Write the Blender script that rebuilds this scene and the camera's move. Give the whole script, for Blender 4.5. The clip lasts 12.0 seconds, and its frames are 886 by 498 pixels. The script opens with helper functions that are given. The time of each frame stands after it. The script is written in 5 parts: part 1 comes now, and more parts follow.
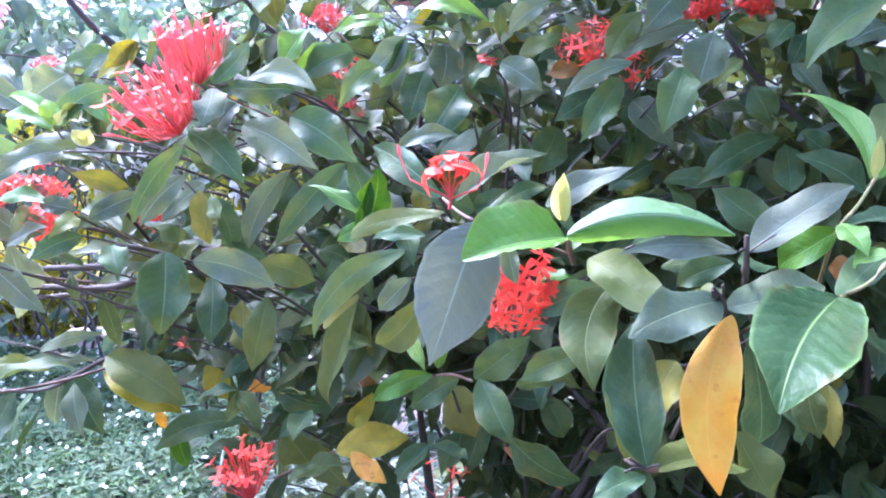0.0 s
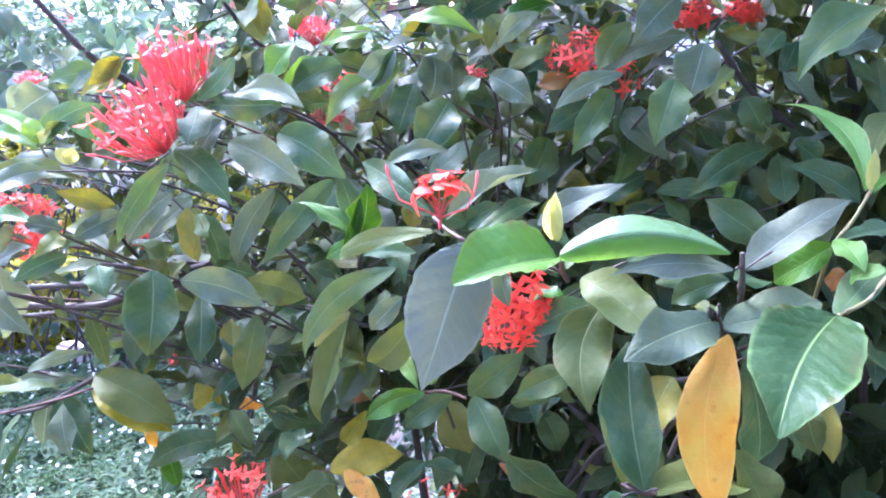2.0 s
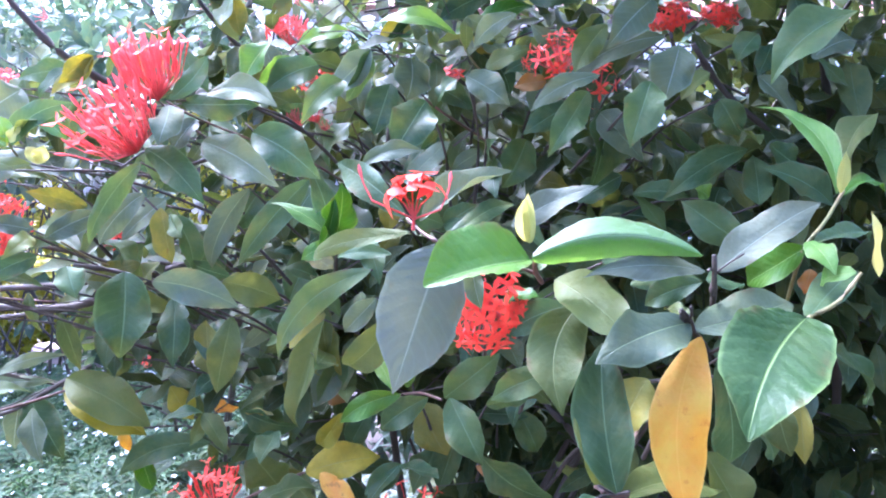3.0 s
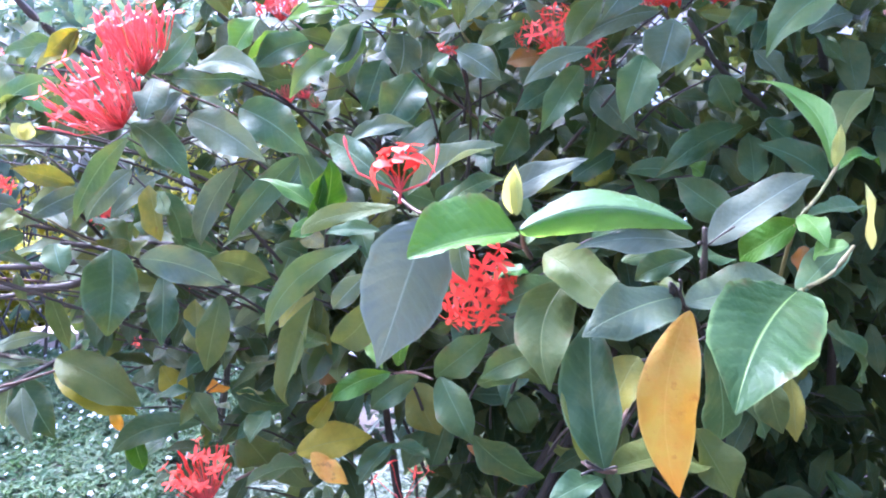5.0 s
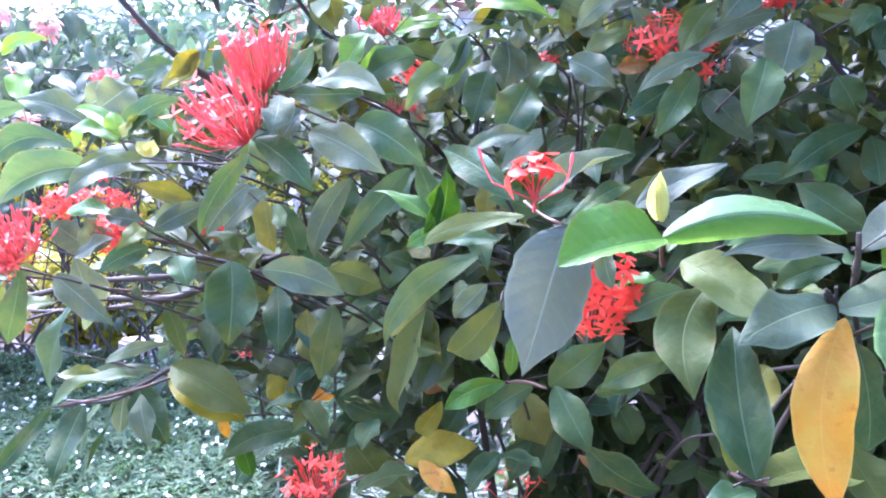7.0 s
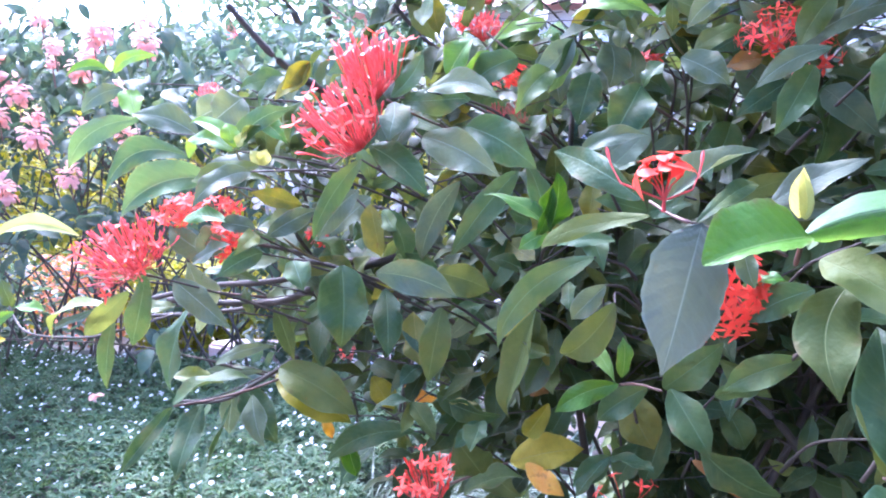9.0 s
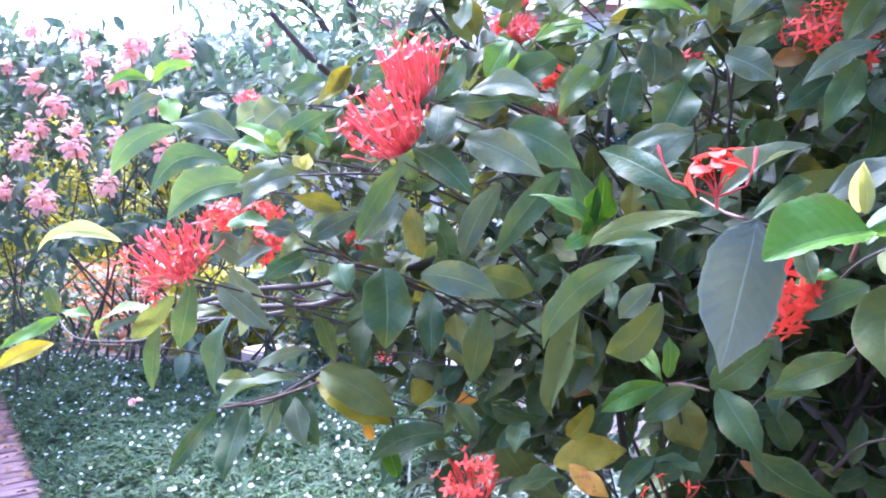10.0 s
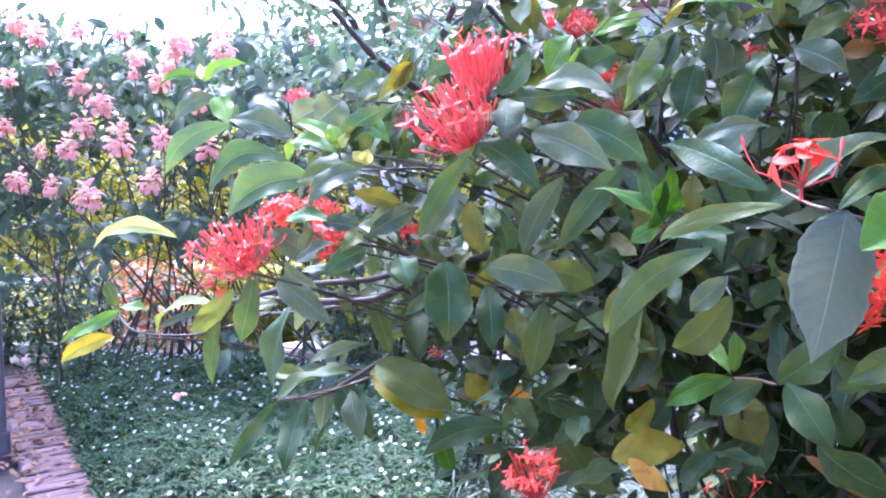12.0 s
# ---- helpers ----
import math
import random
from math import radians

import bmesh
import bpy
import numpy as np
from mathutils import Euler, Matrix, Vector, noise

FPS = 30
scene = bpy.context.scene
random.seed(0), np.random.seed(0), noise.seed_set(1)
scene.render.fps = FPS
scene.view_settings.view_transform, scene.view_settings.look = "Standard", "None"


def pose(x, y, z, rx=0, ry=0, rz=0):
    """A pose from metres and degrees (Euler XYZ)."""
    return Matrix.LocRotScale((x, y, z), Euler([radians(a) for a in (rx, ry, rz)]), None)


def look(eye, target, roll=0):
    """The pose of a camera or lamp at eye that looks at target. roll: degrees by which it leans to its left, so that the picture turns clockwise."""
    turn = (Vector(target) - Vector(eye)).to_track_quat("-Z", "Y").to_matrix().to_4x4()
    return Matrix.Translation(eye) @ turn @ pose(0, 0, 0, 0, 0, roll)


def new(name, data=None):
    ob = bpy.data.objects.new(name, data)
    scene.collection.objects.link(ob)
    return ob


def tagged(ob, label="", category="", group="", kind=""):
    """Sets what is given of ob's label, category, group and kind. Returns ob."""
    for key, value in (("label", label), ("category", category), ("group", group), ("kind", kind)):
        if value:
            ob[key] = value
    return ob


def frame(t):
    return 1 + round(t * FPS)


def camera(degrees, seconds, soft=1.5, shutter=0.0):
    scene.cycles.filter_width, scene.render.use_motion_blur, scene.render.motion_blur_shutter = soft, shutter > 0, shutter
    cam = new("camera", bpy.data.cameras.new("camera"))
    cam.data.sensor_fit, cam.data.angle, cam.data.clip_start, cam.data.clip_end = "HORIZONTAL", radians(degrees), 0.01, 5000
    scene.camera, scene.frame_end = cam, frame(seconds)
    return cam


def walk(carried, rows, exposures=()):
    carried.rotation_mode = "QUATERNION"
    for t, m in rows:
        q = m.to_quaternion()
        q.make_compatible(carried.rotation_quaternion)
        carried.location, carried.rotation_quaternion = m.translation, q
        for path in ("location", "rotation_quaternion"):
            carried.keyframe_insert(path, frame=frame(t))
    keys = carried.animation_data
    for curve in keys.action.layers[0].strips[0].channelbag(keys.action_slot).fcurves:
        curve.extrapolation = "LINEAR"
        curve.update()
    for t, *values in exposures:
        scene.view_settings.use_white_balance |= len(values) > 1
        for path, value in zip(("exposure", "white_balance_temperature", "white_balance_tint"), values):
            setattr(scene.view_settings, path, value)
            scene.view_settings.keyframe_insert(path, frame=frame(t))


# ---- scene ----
cam = camera(61.9, 12.0, soft=2.0)
PATH = [
    (0, (0.0494, 0.0140, 1.1436), (-0.0345, 2.0060, 0.9860), 2.81),
    (0.5, (0.0476, 0.0130, 1.1405), (-0.0195, 2.0060, 0.9878), 2.61),
    (1, (0.0460, 0.0190, 1.1504), (-0.0384, 2.0100, 0.9848), 2.41),
    (1.5, (0.0466, 0.0260, 1.1585), (-0.0417, 2.0170, 0.9906), 2.21),
    (2, (0.0515, 0.0310, 1.1607), (-0.0159, 2.0240, 1.0140), 2.01),
    (2.5, (0.0566, 0.0350, 1.1600), (0.0047, 2.0300, 1.0221), 2.21),
    (3, (0.0615, 0.0370, 1.1612), (0.0409, 2.0320, 1.0190), 2.21),
    (4.8, (0.0723, 0.0530, 1.1468), (0.0549, 2.0440, 0.9616), 2.31),
    (5, (0.0753, 0.0490, 1.1469), (0.0576, 2.0410, 0.9688), 2.31),
    (5.5, (0.0703, 0.0470, 1.1457), (0.0425, 2.0390, 0.9700), 2.21),
    (6, (0.0543, 0.0440, 1.1448), (-0.0234, 2.0360, 0.9846), 1.81),
    (6.5, (0.0243, 0.0410, 1.1453), (-0.1200, 2.0300, 0.9935), 1.50),
    (7, (-0.0026, 0.0390, 1.1429), (-0.1878, 2.0250, 0.9880), 1.39),
    (7.2, (-0.0137, 0.0390, 1.1433), (-0.2237, 2.0220, 0.9851), 1.29),
    (8.8, (-0.0606, 0.0290, 1.1408), (-0.4134, 1.9920, 0.9942), 0.36),
    (9, (-0.0645, 0.0210, 1.1396), (-0.4344, 1.9810, 0.9940), 0.35),
    (9.5, (-0.0735, 0.0160, 1.1381), (-0.4825, 1.9690, 0.9945), -0.36),
    (10, (-0.0923, 0.0090, 1.1341), (-0.5280, 1.9560, 1.0022), -0.37),
    (10.5, (-0.1093, 0.0010, 1.1333), (-0.5510, 1.9470, 1.0020), 0.03),
    (11, (-0.1254, -0.0070, 1.1354), (-0.5894, 1.9340, 1.0080), -0.28),
    (11.5, (-0.1443, -0.0170, 1.1324), (-0.6435, 1.9160, 1.0081), -0.49),
    (12, (-0.1520, -0.0150, 1.1270), (-0.6507, 1.9170, 0.9927), -0.49),
]
walk(cam, [(t, look(eye, target, roll)) for t, eye, target, roll in PATH], exposures=[(0.0, 3.75, 4610, 31), (7.0, 3.75, 4590, 31), (9.5, 3.57, 4590, 31), (12.0, 3.36, 4600, 31)])

# ---- world, sun, exposure ----
SUN_ELEVATION, SUN_AZIMUTH = radians(57), radians(-42)  # azimuth from +y, clockwise
world = bpy.data.worlds.new("world")
scene.world = world
world.use_nodes = True
sky = world.node_tree.nodes.new("ShaderNodeTexSky")
sky.sky_type = "NISHITA"
sky.sun_disc = False
sky.sun_elevation, sky.sun_rotation = SUN_ELEVATION, SUN_AZIMUTH
sky.air_density, sky.dust_density = 0.8, 7.0
background = world.node_tree.nodes["Background"]
world.node_tree.links.new(sky.outputs[0], background.inputs[0])
background.inputs[1].default_value = 0.15
sun = new("sun", bpy.data.lights.new("sun", "SUN"))
sun.data.energy, sun.data.angle, sun.data.color = 0.5, radians(12.0), (1.0, 0.95, 0.86)
toward = Vector((math.sin(SUN_AZIMUTH) * math.cos(SUN_ELEVATION), math.cos(SUN_AZIMUTH) * math.cos(SUN_ELEVATION), math.sin(SUN_ELEVATION)))
sun.matrix_world = look(toward * 20, (0, 0, 0))


# ---- materials ----
def node(tree, kind, values=None, **settings):
    n = tree.nodes.new(kind)
    if "operation" in settings:
        n.operation = settings["operation"]
    if "data_type" in settings:
        n.data_type, n.blend_type = settings["data_type"], settings["blend_type"]
    for key, value in (values or {}).items():
        if hasattr(value, "is_output"):
            tree.links.new(value, n.inputs[key])
        else:
            n.inputs[key].default_value = value
    return n


def calc(tree, op, a, b=0.0, c=0.0):
    return node(tree, "ShaderNodeMath", {0: a, 1: b, 2: c}, operation=op).outputs[0]


def blend(tree, factor, a, b, mode="MIX"):
    return node(tree, "ShaderNodeMix", {0: factor, 6: a, 7: b}, data_type="RGBA", blend_type=mode).outputs[2]


def rgb(c):
    return (*c, 1.0)


def blank(name):
    mat = bpy.data.materials.new(name)
    mat.use_nodes = True
    tree = mat.node_tree
    tree.nodes.clear()
    return mat, tree, node(tree, "ShaderNodeOutputMaterial")


def noise_at(tree, scale, detail=4.0, coords=None, rough=0.6):
    values = {"Scale": scale, "Detail": detail, "Roughness": rough}
    if coords is None:
        coords = node(tree, "ShaderNodeTexCoord").outputs["Object"]
    values["Vector"] = coords
    return node(tree, "ShaderNodeTexNoise", values).outputs[0]


def ramp(tree, value, low, high):
    return node(tree, "ShaderNodeMapRange", {0: value, 1: low, 2: high}).outputs[0]


def leaf_material(name, color, second, vein, rough=0.46, through_share=0.3, spots=0.0, spot_level=0.68, islands=False, veins=True, spot_color=(0.13, 0.08, 0.03), glow=1.25, coat=0.0, gloss=0.22, rib_share=0.6, vein_share=0.05, mottle=0.38, aged=(0.165, 0.160, 0.036), through_color=None, quilting=0.14):
    """A living leaf: blotches, midrib and side veins, waxy gloss, and light that comes through it."""
    mat, tree, out = blank(name)
    if islands:
        chance = node(tree, "ShaderNodeNewGeometry").outputs["Random Per Island"]
    else:
        chance = node(tree, "ShaderNodeObjectInfo").outputs["Random"]
    shift = node(tree, "ShaderNodeVectorMath", {0: node(tree, "ShaderNodeTexCoord").outputs["Object"], 1: (0, 0, 0)}, operation="ADD")
    spread = node(tree, "ShaderNodeCombineXYZ", {0: calc(tree, "MULTIPLY", chance, 37.0), 1: calc(tree, "MULTIPLY", chance, 11.0), 2: 0.0}).outputs[0]
    tree.links.new(spread, shift.inputs[1])
    place = shift.outputs[0]
    blotch = ramp(tree, noise_at(tree, 22.0, 3.0, place), 0.35, 0.7)
    fine = noise_at(tree, 260.0, 2.0, place)
    col = blend(tree, blotch, rgb(color), rgb(second))
    value = calc(tree, "MULTIPLY_ADD", chance, 0.62, 0.60)
    col = node(tree, "ShaderNodeHueSaturation", {"Hue": calc(tree, "MULTIPLY_ADD", chance, -0.03, 0.515), "Saturation": 1.0, "Value": value, "Color": col}).outputs[0]
    patch = ramp(tree, noise_at(tree, 17.0, 4.0, place, 0.65), 0.46, 0.72)
    col = blend(tree, calc(tree, "MULTIPLY", patch, mottle), col, rgb(aged))
    film = calc(tree, "MULTIPLY", ramp(tree, noise_at(tree, 9.0, 5.0, place, 0.7), 0.45, 0.75), 0.18)
    col = blend(tree, film, col, rgb([0.8 * c + 0.04 for c in second]))
    height = calc(tree, "ADD", calc(tree, "MULTIPLY", fine, 0.2), calc(tree, "MULTIPLY", noise_at(tree, 70.0, 2.0, place), 1.1))
    if veins:
        uv = node(tree, "ShaderNodeSeparateXYZ", {0: node(tree, "ShaderNodeUVMap").outputs[0]})
        along, side = uv.outputs[0], calc(tree, "ABSOLUTE", calc(tree, "SUBTRACT", uv.outputs[1], 0.5))
        rib = calc(tree, "MULTIPLY", ramp(tree, side, 0.020, 0.005), rib_share)
        drift = calc(tree, "MULTIPLY", noise_at(tree, 30.0, 2.0, place), 0.10)
        wave = calc(tree, "FRACT", calc(tree, "MULTIPLY", calc(tree, "ADD", drift, calc(tree, "SUBTRACT", along, calc(tree, "MULTIPLY", side, 0.42))), 10.0))
        line = calc(tree, "ABSOLUTE", calc(tree, "SUBTRACT", wave, 0.5))
        vein_line = calc(tree, "MULTIPLY", ramp(tree, line, 0.16, 0.02), vein_share)
        col = blend(tree, calc(tree, "MAXIMUM", rib, vein_line), col, rgb(vein))
        edge = ramp(tree, side, 0.44, 0.5)
        col = blend(tree, calc(tree, "MULTIPLY", edge, 0.35), col, rgb(vein))
        scorch = calc(tree, "MULTIPLY", ramp(tree, side, 0.36, 0.49), ramp(tree, noise_at(tree, 34.0, 3.0, place, 0.7), 0.52, 0.66))
        col = blend(tree, calc(tree, "MULTIPLY", scorch, 0.55), col, rgb(spot_color))
        height = calc(tree, "ADD", height, calc(tree, "MULTIPLY", line, quilting))
        height = calc(tree, "ADD", height, calc(tree, "MULTIPLY", rib, -0.5))
    if spots:
        mark = ramp(tree, noise_at(tree, 55.0, 3.0, place, 0.7), spot_level, spot_level + 0.06)
        col = blend(tree, calc(tree, "MULTIPLY", mark, spots), col, rgb(spot_color))
    bump = node(tree, "ShaderNodeBump", {"Strength": 0.5, "Distance": 0.003, "Height": height}).outputs[0]
    dust = calc(tree, "MULTIPLY_ADD", blotch, 0.22, rough - 0.08)
    face = node(tree, "ShaderNodeBsdfPrincipled", {"Base Color": col, "Roughness": dust, "IOR": 1.5, "Specular IOR Level": gloss, "Coat Weight": coat, "Coat Roughness": 0.45, "Normal": bump})
    lit = node(tree, "ShaderNodeHueSaturation", {"Hue": 0.48, "Saturation": 1.15, "Value": glow, "Color": col}).outputs[0]
    if through_color is not None:
        lit = rgb(through_color)
    back = node(tree, "ShaderNodeBsdfTranslucent", {"Color": lit, "Normal": bump})
    mix = node(tree, "ShaderNodeMixShader", {0: through_share, 1: face.outputs[0], 2: back.outputs[0]})
    tree.links.new(mix.outputs[0], out.inputs[0])
    return mat


def plain_material(name, color, second, rough=0.7, scale=8.0, fine=120.0, relief=0.3, chance_share=0.0, metal=0.0, distance=0.004):
    """Stone, bark, soil or paint: two scales of blotches and a relief."""
    mat, tree, out = blank(name)
    broad = ramp(tree, noise_at(tree, scale, 5.0), 0.3, 0.7)
    small = noise_at(tree, fine, 4.0)
    col = blend(tree, broad, rgb(color), rgb(second))
    col = blend(tree, calc(tree, "MULTIPLY", small, 0.5), col, rgb([c * 0.55 for c in color]))
    if chance_share:
        chance = node(tree, "ShaderNodeObjectInfo").outputs["Random"]
        col = node(tree, "ShaderNodeHueSaturation", {"Value": calc(tree, "MULTIPLY_ADD", chance, chance_share, 1 - chance_share / 2), "Color": col}).outputs[0]
    bump = node(tree, "ShaderNodeBump", {"Strength": relief, "Distance": distance, "Height": calc(tree, "ADD", small, broad)}).outputs[0]
    face = node(tree, "ShaderNodeBsdfPrincipled", {"Base Color": col, "Roughness": calc(tree, "MULTIPLY_ADD", small, 0.2, rough - 0.1), "Metallic": metal, "Normal": bump})
    tree.links.new(face.outputs[0], out.inputs[0])
    return mat


def petal_material(name, color, second, share=0.3, islands=False):
    mat, tree, out = blank(name)
    if islands:
        chance = node(tree, "ShaderNodeNewGeometry").outputs["Random Per Island"]
    else:
        chance = node(tree, "ShaderNodeObjectInfo").outputs["Random"]
    col = blend(tree, chance, rgb(color), rgb(second))
    col = blend(tree, calc(tree, "MULTIPLY", noise_at(tree, 90.0, 3.0), 0.35), col, rgb([c * 0.6 for c in color]))
    face = node(tree, "ShaderNodeBsdfPrincipled", {"Base Color": col, "Roughness": 0.55, "Specular IOR Level": 0.18})
    back = node(tree, "ShaderNodeBsdfTranslucent", {"Color": col})
    mix = node(tree, "ShaderNodeMixShader", {0: share, 1: face.outputs[0], 2: back.outputs[0]})
    tree.links.new(mix.outputs[0], out.inputs[0])
    return mat


D = leaf_material("dark_leaf", (0.058, 0.104, 0.028), (0.088, 0.134, 0.034), (0.16, 0.23, 0.10))
T = leaf_material("teal_leaf", (0.056, 0.106, 0.036), (0.080, 0.132, 0.044), (0.17, 0.26, 0.14))
# B and W: base colors greyed and lightened to carry sky sheen, W more so
B = leaf_material("sheen_tinted_waxy_leaf", (0.088, 0.118, 0.052), (0.112, 0.144, 0.062), (0.26, 0.31, 0.22), rough=0.54, gloss=0.25)
W = leaf_material("strong_sheen_tinted_waxy_leaf", (0.118, 0.140, 0.074), (0.142, 0.162, 0.088), (0.24, 0.29, 0.19), rough=0.62, gloss=0.30, mottle=0.25)
S = leaf_material("sage_leaf", (0.098, 0.136, 0.062), (0.124, 0.160, 0.074), (0.22, 0.28, 0.12), rough=0.50, gloss=0.36)
K = leaf_material("heavy_leaf", (0.068, 0.088, 0.056), (0.088, 0.106, 0.068), (0.20, 0.24, 0.17), rough=0.48, gloss=0.45, vein_share=0.05, mottle=0.15, quilting=0.6)
G = leaf_material("fresh_leaf", (0.040, 0.120, 0.005), (0.056, 0.145, 0.007), (0.22, 0.32, 0.09), through_share=0.32, gloss=0.28, rough=0.46, vein_share=0.06, mottle=0.12, quilting=0.3)
G2 = leaf_material("grown_leaf", (0.024, 0.058, 0.014), (0.032, 0.070, 0.018), (0.26, 0.36, 0.10), through_share=0.2, rough=0.42, vein_share=0.04, gloss=0.14, mottle=0.12, quilting=0.35)
H = leaf_material("shiny_young_leaf", (0.13, 0.235, 0.080), (0.16, 0.265, 0.100), (0.32, 0.42, 0.18), through_share=0.48, rough=0.30, coat=0.35, mottle=0.06, through_color=(0.24, 0.42, 0.035))
L = leaf_material("young_leaf", (0.14, 0.265, 0.040), (0.185, 0.31, 0.05), (0.34, 0.44, 0.14), through_share=0.34, gloss=0.22, glow=1.1, mottle=0.15)
LY = leaf_material("budding_leaf", (0.42, 0.44, 0.12), (0.47, 0.48, 0.14), (0.50, 0.52, 0.16), through_share=0.45, mottle=0.1)
P = leaf_material("pale_olive_leaf", (0.120, 0.155, 0.034), (0.150, 0.180, 0.040), (0.22, 0.26, 0.09), rough=0.52, gloss=0.2)
V = leaf_material("soft_green_leaf", (0.092, 0.160, 0.050), (0.118, 0.185, 0.060), (0.24, 0.32, 0.13), rough=0.5, gloss=0.22, mottle=0.2)
O = leaf_material("olive_leaf", (0.096, 0.132, 0.029), (0.132, 0.158, 0.035), (0.18, 0.22, 0.07), rough=0.52, gloss=0.2, spots=0.25)
O2 = leaf_material("old_olive_leaf", (0.13, 0.145, 0.025), (0.18, 0.18, 0.03), (0.24, 0.24, 0.07), rough=0.52, gloss=0.2, spots=0.5, mottle=0.6, aged=(0.30, 0.25, 0.025))
OY = leaf_material("yellowing_leaf", (0.34, 0.30, 0.02), (0.52, 0.42, 0.03), (0.40, 0.36, 0.08), rough=0.45, spots=0.5)
Y = leaf_material("yellow_leaf", (0.86, 0.38, 0.025), (0.88, 0.53, 0.06), (0.80, 0.55, 0.16), rough=0.45, spots=0.5, spot_level=0.60, through_share=0.3, spot_color=(0.40, 0.17, 0.02), glow=1.2, rib_share=0.15, vein_share=0.03, gloss=0.4, mottle=0.55, aged=(0.66, 0.24, 0.012))
N = leaf_material("browned_leaf", (0.26, 0.13, 0.03), (0.34, 0.17, 0.04), (0.30, 0.18, 0.06), rough=0.55, spots=0.7)
LITTER = leaf_material("dry_litter", (0.20, 0.105, 0.065), (0.30, 0.17, 0.10), (0.26, 0.16, 0.08), rough=0.7, gloss=0.2, spots=0.5, islands=True, through_share=0.1)
STRAP = leaf_material("strap_leaf", (0.085, 0.13, 0.065), (0.25, 0.29, 0.21), (0.55, 0.58, 0.48), rough=0.42, gloss=0.5, islands=True, veins=False, mottle=0.1, through_share=0.35)
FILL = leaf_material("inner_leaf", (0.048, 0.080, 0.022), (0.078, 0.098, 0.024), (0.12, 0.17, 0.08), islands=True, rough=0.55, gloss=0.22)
MIDDLE = (leaf_material("middle_dark_leaf", (0.058, 0.104, 0.028), (0.088, 0.134, 0.034), (0.16, 0.23, 0.10), islands=True),
          leaf_material("middle_teal_leaf", (0.056, 0.106, 0.036), (0.080, 0.132, 0.044), (0.17, 0.26, 0.14), islands=True),
          leaf_material("middle_olive_leaf", (0.096, 0.132, 0.029), (0.132, 0.158, 0.035), (0.18, 0.22, 0.07), rough=0.52, gloss=0.2, spots=0.25, islands=True),
          leaf_material("middle_sage_leaf", (0.098, 0.136, 0.062), (0.124, 0.160, 0.074), (0.22, 0.28, 0.12), rough=0.50, gloss=0.36, islands=True),
          leaf_material("middle_old_leaf", (0.13, 0.145, 0.025), (0.18, 0.18, 0.03), (0.24, 0.24, 0.07), rough=0.52, gloss=0.2, spots=0.5, mottle=0.6, aged=(0.38, 0.31, 0.03), islands=True))
BARK = plain_material("twig_bark", (0.055, 0.042, 0.026), (0.10, 0.078, 0.048), 0.8, 14.0, 300.0, 0.5)
GREEN_BARK = plain_material("green_twig", (0.16, 0.105, 0.055), (0.20, 0.095, 0.07), 0.6, 30.0, 300.0, 0.3)
YOUNG_BARK = plain_material("young_green_twig", (0.20, 0.22, 0.05), (0.26, 0.17, 0.07), 0.55, 22.0, 300.0, 0.3)
RED = petal_material("red_petal", (0.84, 0.070, 0.036), (0.90, 0.125, 0.060))
RED_BUD = petal_material("bud_red", (0.88, 0.19, 0.165), (0.93, 0.29, 0.25), 0.4)
DULL_RED = petal_material("faded_red", (0.42, 0.10, 0.08), (0.50, 0.16, 0.10))
STALK = petal_material("red_stalk", (0.70, 0.11, 0.09), (0.78, 0.16, 0.12), 0.3)
PINK = petal_material("pink_bract", (0.88, 0.46, 0.36), (0.93, 0.55, 0.44), 0.45)
WHITE = petal_material("white_petal", (0.66, 0.67, 0.65), (0.60, 0.62, 0.60), 0.3, islands=True)
COVER = leaf_material("cover_leaf", (0.034, 0.078, 0.030), (0.072, 0.132, 0.050), (0.2, 0.25, 0.15), islands=True, veins=False, rough=0.5, gloss=0.22)
# yellow-green raised in color to stand for sunlight the weak sun doesn't give
FAR_LEAF = leaf_material("sun_painted_leaf", (0.30, 0.34, 0.020), (0.50, 0.45, 0.030), (0.2, 0.25, 0.1), islands=True, veins=False)
RUST_LEAF = leaf_material("rust_leaf", (0.46, 0.15, 0.08), (0.60, 0.34, 0.10), (0.2, 0.25, 0.1), islands=True, veins=False)
TREE_LEAF = leaf_material("tree_leaf", (0.052, 0.094, 0.050), (0.082, 0.124, 0.066), (0.1, 0.15, 0.08), islands=True, veins=False, rough=0.6, gloss=0.35, through_share=0.42)
SOIL = plain_material("soil", (0.075, 0.060, 0.045), (0.12, 0.098, 0.076), 0.95, 1.5, 40.0, 0.6)
PALE = plain_material("pale_paving", (0.27, 0.245, 0.21), (0.36, 0.33, 0.28), 0.85, 1.2, 60.0, 0.3)
BRICK = plain_material("brick", (0.165, 0.098, 0.088), (0.215, 0.128, 0.112), 0.85, 9.0, 140.0, 0.5, chance_share=0.5)
CONCRETE = plain_material("concrete", (0.115, 0.088, 0.086), (0.16, 0.125, 0.12), 0.85, 4.0, 90.0, 0.3)
STONE = plain_material("pink_stone", (0.52, 0.40, 0.36), (0.62, 0.50, 0.45), 0.85, 6.0, 80.0, 0.5)
PAINT = plain_material("wall_paint", (0.80, 0.77, 0.75), (0.74, 0.71, 0.69), 0.8, 0.8, 40.0, 0.1)
ROOF = plain_material("roof_tile", (0.35, 0.16, 0.11), (0.42, 0.2, 0.14), 0.85, 2.0, 40.0, 0.4)


